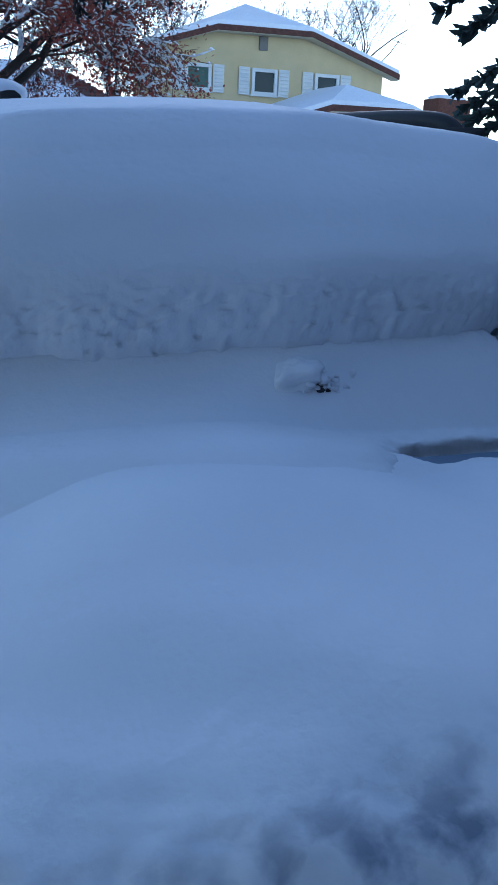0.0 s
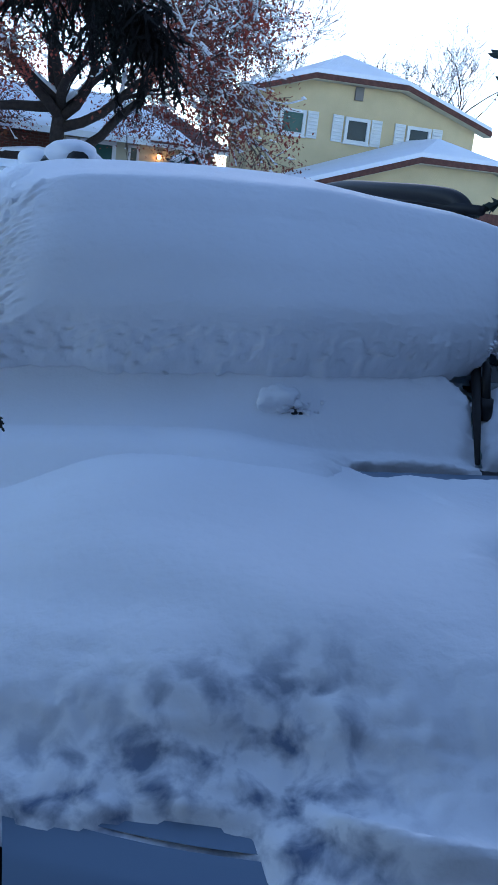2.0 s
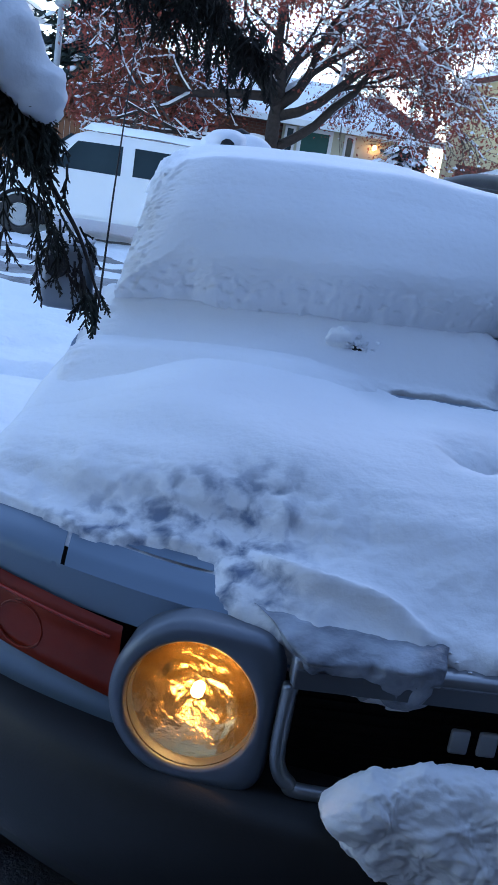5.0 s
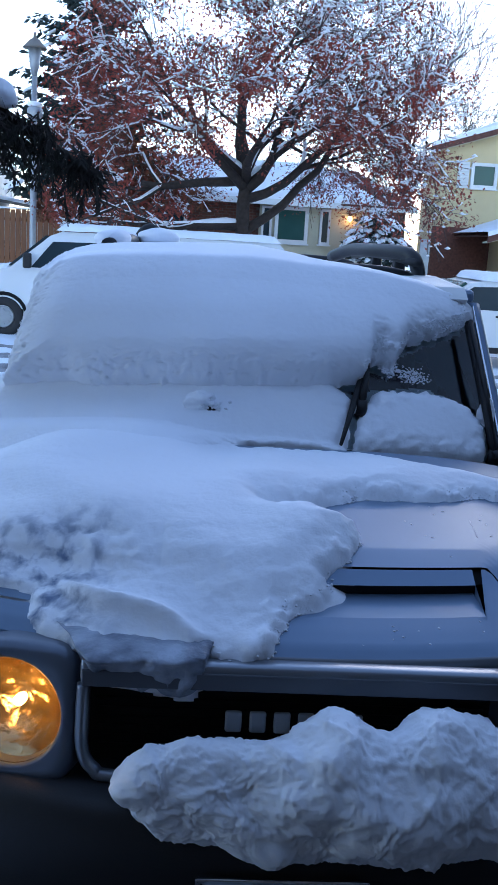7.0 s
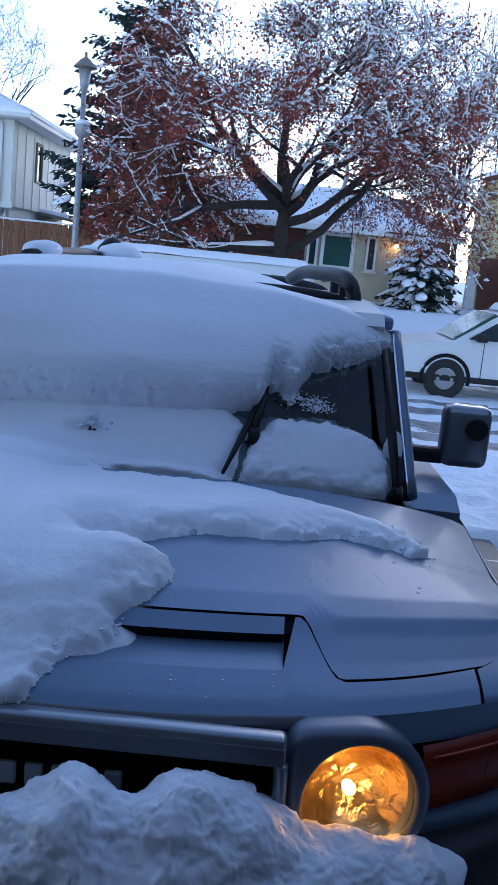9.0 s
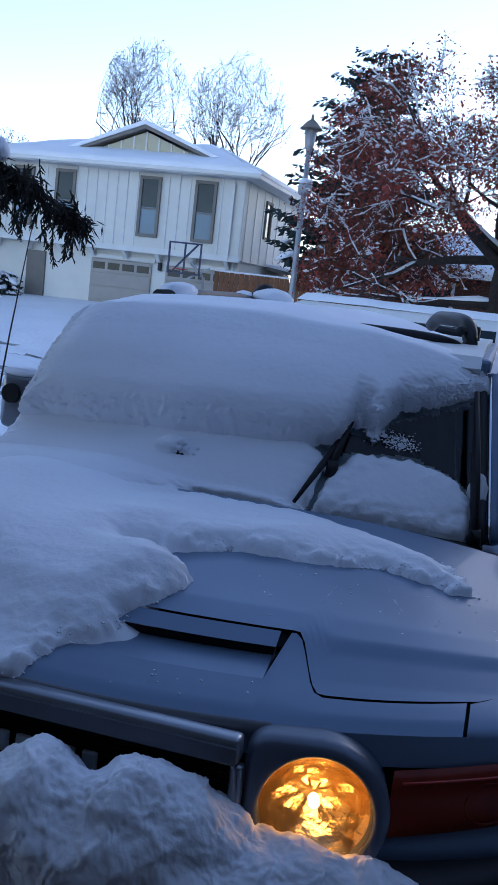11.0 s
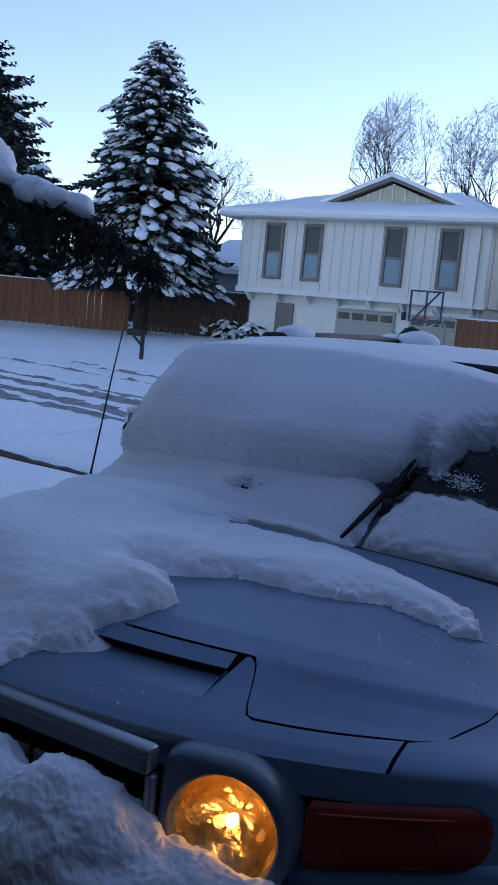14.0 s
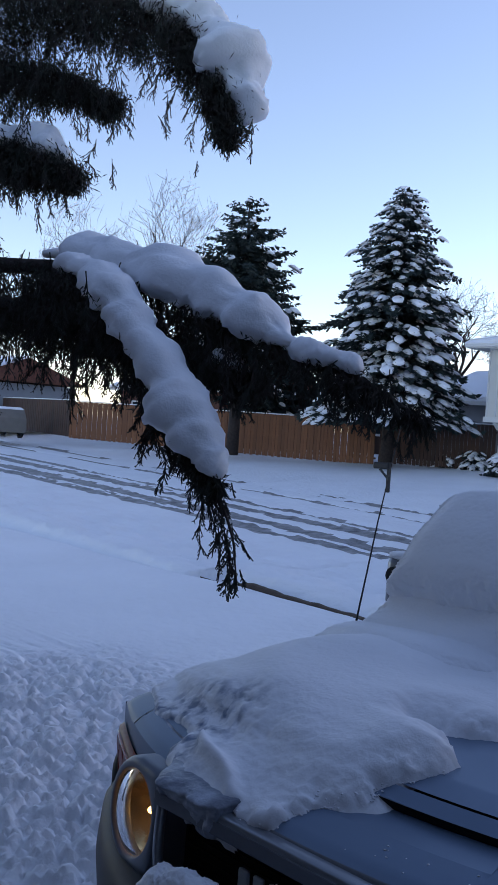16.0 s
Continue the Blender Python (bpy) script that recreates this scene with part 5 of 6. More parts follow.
# blue-grey house beyond, with a small porch rail
gh = thing("grey_house", "blue-grey low house with snowy roof beyond the fence", "house", (-25.0, 37.0, 1.15))
part("wall", box((2.6, 3.0, 1.35), (6.4, 6.0, 2.7)), BLUEWALL, gh)
part("garage_opening", box((4.2, -0.06, 1.3), (2.4, 0.10, 2.2)), TAUPE, gh)
part("fascia", box((2.6, -0.45, 2.75), (7.2, 0.10, 0.2)), TRIM, gh)
part("roof", prism([(-0.5, 2.80), (3.0, 4.3), (6.5, 2.80)], "x", -1.0, 6.2), SHINGLE, gh)
snow_slab(gh, [(-1.0, -0.5, 2.82), (6.2, -0.5, 2.82), (5.6, 3.0, 4.33), (-0.4, 3.0, 4.33)], 0.22)
fr = thing("porch_rail", "dark metal rail beside snowy garden shrubs", "railing", (-23.4, 33.0, 1.1))
part("porch_base", box((1.65, 0.6, -0.15), (3.6, 1.6, 0.30), 0.03), SNOW_FAR, fr, "snow-covered porch slab")
for k in range(12):
    part("baluster", box((0.3 * k, 0, 0.5), (0.03, 0.03, 1.0)), BLACK, fr)
for z in (0.15, 0.5, 0.75, 1.0):
    part("rail", box((1.65, 0, z), (3.4, 0.04, 0.04)), BLACK, fr)


def low_house(loc, w, h, wall_mat, label, rz=0):
    """A plain low house in the distance: wall, eave, windows, snowy roof."""
    o = thing("low_house", label, "house", loc, rz=rz)
    part("wall", box((w / 2, 3.5, h / 2), (w, 7.0, h)), wall_mat, o)
    part("fascia", box((w / 2, -0.5, h + 0.05), (w + 1.0, 0.1, 0.2)), TRIM, o)
    part("roof", prism([(-0.6, h + 0.1), (3.5, h + 1.7), (7.6, h + 0.1)], "x", -0.5, w + 0.5), SHINGLE, o)
    snow_slab(o, [(-0.5, -0.6, h + 0.12), (w + 0.5, -0.6, h + 0.12), (w + 0.5, 3.5, h + 1.73), (-0.5, 3.5, h + 1.73)], 0.2)
    for k in range(3):
        window(o, (w * (k + 0.6) / 3.2, -0.03, h * 0.58), 1.1, 1.0, TRIM, PANE)
    return o


low_house((-46.0, 33.0, 0.9), 12.0, 2.8, SHINGLE, "low brown house with a snowy roof down the street", -10)
low_house((-66.0, 29.0, 0.9), 13.0, 2.8, BLUEWALL, "low grey house with a snowy roof down the street", -10)
low_house((-33.0, 40.0, 0.9), 9.0, 2.9, FENCE_DARK, "low dark brown house behind the fence", 0)

# ---- fences ----
def fence(a, b, h, material, label, w=0.15):
    a, b = Vector(a), Vector(b)
    d = b - a
    ang = math.degrees(math.atan2(d.y, d.x))
    f = thing("board_fence", label, "fence", a, rz=ang)
    n = int(d.length / (w + 0.012))
    me = bpy.data.meshes.new("board")
    bm = box((0, 0, h / 2), (w, 0.03, h), 0.006, seg=1)
    bm.to_mesh(me)
    bm.free()
    me.materials.append(material)
    for k in range(n):
        ob = link("board", me, f, at=pose(w / 2 + k * (w + 0.012), 0.012 * (k % 2), 0.02 * math.sin(k * 2.7), 0, 0, 0))
    for z in (0.3, h - 0.3):
        part("fence_rail", box((d.length / 2, 0.05, z), (d.length, 0.05, 0.09)), material, f)
    part("fence_cap_snow", box((d.length / 2, 0.0, h + 0.03), (d.length, 0.09, 0.05), 0.02), SNOW_FAR, f, "thin line of snow on the fence")


fence((-8.3, 27.2, 0.7), (-2.0, 27.6, 0.75), 1.75, FENCE, "orange-brown cedar board fence")
fence((-64.0, 31.5, 0.8), (-40.1, 25.7, 0.78), 1.9, FENCE_DARK, "dark weathered board fence")
fence((-40.0, 25.5, 0.75), (-23.6, 30.2, 0.9), 1.9, FENCE, "orange-brown cedar board fence")
fence((-23.5, 30.3, 0.9), (-19.0, 32.2, 0.9), 1.9, FENCE_DARK, "dark weathered board fence")

# ---- street things ----
post = thing("street_lamp", "grey street lamp post with a lantern head, dusted with snow", "street lamp", (-4.55, 22.0, 0.45))
tube_part("pole", [(0, 0, 0), (0, 0, 1.0), (0, 0, 5.0)], [0.10, 0.085, 0.065], METAL, post, seg=12)
lantern = tube_part("lantern", [(0, 0, 5.0), (0, 0, 5.12), (0, 0, 5.2), (0, 0, 5.62)], [0.06, 0.08, 0.11, 0.16], METAL, post, "frosted lantern glass", 12)
tube_part("lantern_cap", [(0, 0, 5.62), (0, 0, 5.66), (0, 0, 5.82), (0, 0, 5.86), (0, 0, 5.98)], [0.29, 0.26, 0.11, 0.04, 0.03], TAUPE, post, "dark lantern cap", 16)
tube_part("collar", [(0.02, 0, 4.02), (0.02, 0, 4.08), (0.02, 0, 4.26), (0.02, 0, 4.36)], [0.12, 0.18, 0.18, 0.09], METAL, post, "round sensor box with snow", 14)
part("collar_snow", blob((0.02, 0, 4.36), (0.19, 0.19, 0.08), None, 2, 0.2, 4.0), SNOW_FAR, post, "", True)
box_ = thing("mailbox", "dark mailbox on a post by the kerb", "mailbox", (-16.1, 21.4, 0.30), rz=20)
part("post", box((0, 0, 0.44), (0.11, 0.11, 1.0), 0.01), BLACK, box_)
mb = bmesh.new()
box((-0.24, 0, 0.83), (0.50, 0.22, 0.20), 0.05, mb, 3)
part("letter_box", mb, BLACK, box_)
part("brace", box((-0.17, 0, 0.60), (0.36, 0.06, 0.06), turn=pose(0, 0, 0, 0, 45, 0)), BLACK, box_)


def auto(name, label, loc, rz, prof_low, glass, length, width, roof_z, paint, roof_snow, wheels, wheel_r):
    """A parked vehicle: body drawn from its side outline along +x, its windows, lamps and wheels."""
    c = thing(name, label, "car" if name != "van" else "van", loc, rz=rz)
    bm = prism(prof_low, "y", -width / 2, width / 2)
    bmesh.ops.bevel(bm, geom=[e for e in bm.edges if abs(e.verts[0].co.y - e.verts[1].co.y) < 1e-4], offset=0.06, segments=2, affect="EDGES")
    part("body", bm, paint, c)
    for poly in glass:
        for sy in (-1, 1):
            part("side_window", prism(poly, "y", sy * (width / 2 + 0.004), sy * (width / 2 - 0.02)), PANE, c)
    for wx in wheels:
        for sy in (-1, 1):
            tv = []
            prof = [(wheel_r * 0.55, 0.0), (wheel_r * 0.62, 0.02), (wheel_r * 0.9, 0.015), (wheel_r, -0.02), (wheel_r, -0.18), (wheel_r * 0.6, -0.2)]
            for k in range(28):
                w = 2 * math.pi * k / 28
                tv += [(wx + r * math.cos(w), sy * (width / 2 + 0.01 + d), wheel_r + r * math.sin(w)) for r, d in prof]
            tf = [(k * 6 + i, ((k + 1) % 28) * 6 + i, ((k + 1) % 28) * 6 + i + 1, k * 6 + i + 1) for k in range(28) for i in range(5)]
            wh_ = link("wheel", mesh_of("wheel", tv, tf, RUBBER), c)
            bm = bmesh.new()
            bmesh.ops.create_cone(bm, cap_ends=True, segments=20, radius1=wheel_r * 0.56, radius2=wheel_r * 0.5, depth=0.05, matrix=pose(wx, sy * (width / 2 - 0.01), wheel_r, 90, 0, 0))
            for k in range(8):
                w = 2 * math.pi * k / 8
                bmesh.ops.create_cone(bm, cap_ends=True, segments=8, radius1=0.035, radius2=0.03, depth=0.07, matrix=pose(wx + wheel_r * 0.33 * math.cos(w), sy * (width / 2 - 0.005), wheel_r + wheel_r * 0.33 * math.sin(w), 90, 0, 0))
            part("rim", bm, METAL, wh_)
            v, f = tube([(wx + (wheel_r + 0.05) * math.cos(w), sy * width / 2, wheel_r + (wheel_r + 0.05) * math.sin(w)) for w in np.linspace(-0.2, math.pi + 0.2, 15)], 0.035, 6)
            link("wheel_arch", mesh_of("wheel_arch", v, f, GAP), c)
    x0, x1, z0 = roof_snow
    v = []
    for i in range(30):
        for j in range(14):
            u, w = i / 29, j / 13
            e = min(u, 1 - u) * (x1 - x0), min(w, 1 - w) * width
            k = math.sqrt(max(0, 1 - (1 - min(1, min(e) / 0.22)) ** 2))
            p = Vector((x0 + (x1 - x0) * u, (w - 0.5) * width * 0.98, z0))
            v.append(p + Vector((0, 0, 0.01 + 0.13 * k + 0.02 * noise.noise(p * 2 + Vector(loc)))))
    link("roof_snow", mesh_of("roof_snow", v, grid_faces(30, 14), SNOW_FAR), c, "layer of snow")
    return c


van = auto("van", "white work van parked at the kerb, snow on roof and bonnet", (-4.75, 15.9, 0.02), 2,
           [(0.0, 0.45), (0.0, 0.85), (0.12, 1.02), (1.05, 1.22), (1.75, 1.80), (1.95, 1.88), (5.75, 1.90), (5.85, 1.80), (5.9, 0.45)],
           [[(1.42, 1.24), (1.80, 1.70), (2.55, 1.72), (2.55, 1.24)], [(2.75, 1.26), (2.75, 1.72), (3.9, 1.72), (3.9, 1.26)], [(4.1, 1.26), (4.1, 1.72), (5.4, 1.72), (5.4, 1.26)]],
           5.9, 1.95, 1.9, VANPAINT, (1.85, 5.8, 1.89), (0.95, 4.75), 0.36)
part("windscreen", prism([(1.07, 1.25), (1.72, 1.79), (1.66, 1.80), (1.01, 1.25)], "y", -0.85, 0.85), PANE, van)
part("wing_mirror", box((1.38, -1.12, 1.36), (0.14, 0.14, 0.26), 0.03), BLACK, van)
part("front_bumper", box((0.0, 0, 0.5), (0.14, 1.9, 0.22), 0.04), BLACK, van)
part("head_light", box((0.04, -0.72, 0.84), (0.08, 0.34, 0.20), 0.03), GLASS, van)
v = [(0.1 + 1.1 * i / 11, (j / 9 - 0.5) * 1.8, 1.03 + 0.2 * i / 11 + 0.09 * math.sqrt(max(0, 1 - (1 - min(1, min(i, 11 - i, j, 9 - j) / 2)) ** 2))) for i in range(12) for j in range(10)]
link("bonnet_snow", mesh_of("bonnet_snow", v, grid_faces(12, 10), SNOW_FAR), van, "layer of snow")
suv = auto("sport_utility", "white four-door car parked across the street, snow on its roof", (2.5, 14.6, 0.03), 0,
           [(0.0, 0.30), (0.0, 0.72), (0.15, 0.86), (0.95, 0.98), (1.62, 1.44), (1.9, 1.50), (4.2, 1.50), (4.6, 1.05), (4.7, 0.30)],
           [[(1.15, 1.02), (1.68, 1.39), (2.45, 1.42), (2.45, 1.02)], [(2.52, 1.02), (2.52, 1.42), (3.5, 1.42), (3.5, 1.02)], [(3.6, 1.02), (3.6, 1.42), (4.1, 1.4), (4.35, 1.04)]],
           4.7, 1.85, 1.5, VANPAINT, (1.8, 4.2, 1.49), (0.85, 3.85), 0.34)
part("windscreen", prism([(0.98, 1.0), (1.60, 1.43), (1.56, 1.46), (0.92, 1.0)], "y", -0.8, 0.8), PANE_GREEN, suv)
part("wing_mirror", box((1.35, -1.0, 1.06), (0.20, 0.16, 0.13), 0.03), BLACK, suv)
part("side_trim", box((2.3, -0.93, 0.36), (4.2, 0.03, 0.10), 0.01), BLACK, suv)
for x in (2.2, 3.3):
    part("door_handle", box((x, -0.945, 0.92), (0.22, 0.03, 0.035), 0.01), BLACK, suv)
for x in (1.42, 2.49, 3.55):
    part("door_seam", box((x, -0.926, 0.72), (0.012, 0.006, 0.62)), GAP, suv)
far_car = auto("sport_utility", "dark car parked far down the street", (-47.0, 24.4, 0.5), -12,
               [(0.0, 0.30), (0.0, 0.72), (0.15, 0.86), (0.95, 0.98), (1.62, 1.44), (1.9, 1.50), (4.2, 1.50), (4.6, 1.05), (4.7, 0.30)],
               [[(1.15, 1.02), (1.68, 1.39), (2.45, 1.42), (2.45, 1.02)], [(2.52, 1.02), (2.52, 1.42), (3.5, 1.42), (3.5, 1.02)]],
               4.7, 1.85, 1.5, TAUPE, (1.8, 4.2, 1.49), (0.85, 3.85), 0.34)

# ---- trees ----
def bare_tree(name, loc, label, seed, trunk_r, limbs, depth, length, shrink=0.74, spread_a=38, up=0.25, snow=0.5, leaves=(), twig_seg=4, droop=0.0, min_r=0.008, leaf_n=0, leaf_mat=None, leaf_size=0.07, leaf_where=None, crown=None):
    """A leafless tree: tapered trunk and limbs, many twigs, snow lying on them. limbs: first limbs as (azimuth, lean, length, height)."""
    rnd = random.Random(seed)
    t = tagged(thing(name, label, "tree", loc), label, "tree", "bare trees behind the houses" if name == "bare_tree" else "")
    tv, tf, wv, wf, sv, sf, ends = [], [], [], [], [], [], []

    def grow(p, d, ln, r, lev):
        n = (5 if lev < 2 else 3) if lev < 5 else 2
        pts, rad = [p], [r]
        for k in range(n):
            bend = Vector((rnd.uniform(-1, 1), rnd.uniform(-1, 1), rnd.uniform(-0.7, 0.9))) * 0.30
            d = (d + bend + Vector((0, 0, up * 0.35 - droop * (lev > 2)))).normalized()
            q = p + d * (ln / n)
            if crown and lev > 1 and (((q.x - crown[0]) / crown[2]) ** 2 + (q.y / crown[2]) ** 2 + ((q.z - crown[1]) / crown[3]) ** 2) > 1:
                break
            p = q
            pts.append(p)
            rad.append(max(min_r * 0.7, r * (1 - 0.42 * (k + 1) / n)))
        n = len(pts) - 1
        if n < 1:
            return
        big = r > 0.035
        tube(pts, rad, 7 if big else 3, tv if big else wv, tf if big else wf)
        flat = abs(d.z) < 0.82
        if snow and flat and rnd.random() < snow + 0.3 * big:
            sp = [q + Vector((0, 0, rr * 0.62)) for q, rr in zip(pts, rad)]
            tube(sp, [max(0.018, rr * 0.90) * rnd.uniform(0.6, 1.3) for rr in rad], 5 if big else 3, sv, sf)
        if lev >= depth:
            ends.append((p, d))
            return
        if lev >= depth - 2:
            ends.append((p, d))
        kids = rnd.choice((2, 3, 3)) if lev < depth - 1 else rnd.choice((2, 3, 4))
        for k in range(kids):
            j = rnd.randint(max(1, n - 2), n)
            ax = Vector((rnd.uniform(-1, 1), rnd.uniform(-1, 1), rnd.uniform(-1, 1))).normalized()
            nd = (Matrix.Rotation(radians(rnd.uniform(spread_a * 0.5, spread_a * 1.3)), 3, ax) @ d).normalized()
            grow(pts[j], nd, ln * shrink * rnd.uniform(0.75, 1.15), max(min_r, rad[j] * rnd.uniform(0.55, 0.72)), lev + 1)

    top = max(h for _, _, _, h in limbs)
    tube([(0.05 * math.sin(k * 1.3), 0.05 * math.cos(k), top * k / 5 - 0.2) for k in range(6)], [trunk_r * (1.25 if k == 0 else 1 - 0.06 * k) for k in range(6)], 12, tv, tf)
    for az, lean, ln, h in limbs:
        a, e = radians(az), radians(lean)
        grow(Vector((0, 0, h)), Vector((math.cos(a) * math.cos(e), math.sin(a) * math.cos(e), math.sin(e))), ln, trunk_r * 0.62, 1)
    link("trunk", mesh_of("trunk", tv, tf, BARK), t, "dark bark trunk and limbs")
    tagged(link("twig_mass", mesh_of("twig_mass", wv, wf, TWIG, False), t), kind="stuff")
    if sv:
        tagged(link("branch_snow", mesh_of("branch_snow", sv, sf, SNOW_FAR), t, "snow lying along the branches"), kind="stuff")
    if leaf_n:
        lv, lf = [], []
        cand = [e for e in ends if leaf_where is None or leaf_where(e[0], rnd)]
        for k in range(leaf_n):
            p, d = rnd.choice(cand)
            p = p + Vector((rnd.gauss(0, 0.16), rnd.gauss(0, 0.16), rnd.gauss(-0.08, 0.14)))
            s = leaf_size * rnd.uniform(0.6, 1.5)
            a = Vector((rnd.uniform(-1, 1), rnd.uniform(-1, 1), rnd.uniform(-1, 1))).normalized()
            b = a.cross(Vector((0, 0, 1)) + a * 0.1).normalized()
            o = len(lv)
            lv += [p - a * s, p + b * s * 0.6, p + a * s, p - b * s * 0.6]
            lf.append((o, o + 1, o + 2, o + 3))
        tagged(link("leaf_mass", mesh_of("leaf_mass", lv, lf, leaf_mat, False), t, "withered rust-red leaves and berries"), kind="stuff")
    if snow > 0.25:
        cv, cf = [], []
        for p, d in ends:
            if rnd.random() < 0.38:
                s = rnd.uniform(0.018, 0.052)
                q = p + Vector((0, 0, s * 0.4))
                o = len(cv)
                cv += [q + Vector((s * 1.5, 0, 0)), q + Vector((0, s * 1.5, 0)), q + Vector((-s * 1.5, 0, 0)), q + Vector((0, -s * 1.5, 0)), q + Vector((0, 0, s)), q - Vector((0, 0, s * 0.5))]
                cf += [(o, o + 1, o + 4), (o + 1, o + 2, o + 4), (o + 2, o + 3, o + 4), (o + 3, o, o + 4), (o + 1, o, o + 5), (o + 2, o + 1, o + 5), (o + 3, o + 2, o + 5), (o, o + 3, o + 5)]
        tagged(link("snow_dust", mesh_of("snow_dust", cv, cf, SNOW_FAR), t, "small tufts of snow"), kind="stuff")
    return t


bare_tree("crabapple_tree", (0.55, 20.0, 0.45), "crabapple tree with rust-red leaves, every branch carrying snow", 11, 0.19,
          [(2, 20, 2.7, 1.7), (178, 4, 2.4, 2.8), (170, 10, 2.0, 1.8), (125, 48, 2.0, 2.9), (60, 55, 2.0, 3.0), (15, 38, 2.3, 2.8), (155, 30, 2.4, 2.9), (270, 45, 1.7, 2.8), (90, 72, 2.0, 3.1), (335, 36, 2.2, 2.6), (215, 34, 2.2, 2.6), (350, 8, 2.4, 2.4)],
          7, 2.4, 0.77, 46, 0.08, 0.36, leaf_n=64000, leaf_mat=RUST, leaf_size=0.036, min_r=0.008, crown=(0.3, 3.3, 4.8, 5.0),
          leaf_where=lambda p, r: p.z > (2.5 if abs(p.x - 0.4) < 1.7 else 1.7) and r.random() < (0.95 if p.x < 0.3 else 0.5) * (1.0 if p.z < 5.4 else 0.5), droop=0.12)
bare_tree("shrub_tree", (-2.9, 24.0, 0.6), "rust-brown leafy shrub behind the crabapple", 5, 0.09,
          [(160, 50, 1.3, 0.5), (20, 55, 1.3, 0.5), (90, 75, 1.5, 0.6), (260, 60, 1.3, 0.5), (200, 35, 1.3, 0.4)], 5, 1.2, 0.74, 42, 0.3, 0.35, leaf_n=9000, leaf_mat=ORANGE, leaf_size=0.075)
bare_tree("bare_tree", (8.6, 42.0, 0.9), "tall bare tree behind the houses, lightly frosted", 21, 0.17,
          [(80, 70, 3.4, 3.2), (200, 55, 3.2, 3.0), (330, 55, 3.2, 3.1), (140, 60, 3.0, 3.3), (20, 62, 3.0, 3.2)], 7, 2.7, 0.80, 42, 0.18, 0.5, min_r=0.012, crown=(0.0, 7.5, 5.6, 6.0))
bare_tree("bare_tree", (15.8, 47.0, 0.9), "bare tree behind the yellow house", 22, 0.2,
          [(80, 70, 2.8, 2.8), (200, 50, 2.8, 2.8), (330, 50, 2.8, 2.8), (20, 60, 2.4, 3.0)], 7, 2.4, 0.75, 40, 0.25, 0.5, min_r=0.013)
# distant crowns: place, crown's middle height, half width and half height
for x, y, cz, rw, rh, sd in ((-18.6, 45.0, 9.0, 2.5, 4.2, 31), (-13.6, 45.0, 8.4, 3.0, 4.3, 52), (-47.5, 30.5, 9.8, 2.8, 5.4, 33), (-41.0, 32.0, 9.7, 3.6, 6.0, 34), (-29.5, 50.0, 6.8, 2.3, 2.2, 35), (-26.2, 51.0, 6.4, 2.2, 2.2, 36), (-33.5, 44.0, 8.0, 3.2, 4.0, 37), (-29.0, 44.0, 7.5, 2.4, 3.2, 39), (22.0, 46.0, 7.0, 3.5, 4.0, 38)):
    low = cz - 1.0 * rh
    bare_tree("bare_tree", (x, y, 0.9), "distant bare tree with frosted twigs", sd, 0.17,
              [(80, 76, 0.75 * rh, low), (200, 58, 0.75 * rh, low), (320, 58, 0.75 * rh, low), (140, 64, 0.8 * rh, low + 0.2), (30, 66, 0.8 * rh, low + 0.2), (260, 70, 0.8 * rh, low + 0.3)], 7 if x > -20 else 6, rh, 0.82, 42, 0.14, 0.26, min_r=0.0075, crown=(0.0, cz, rw, rh))


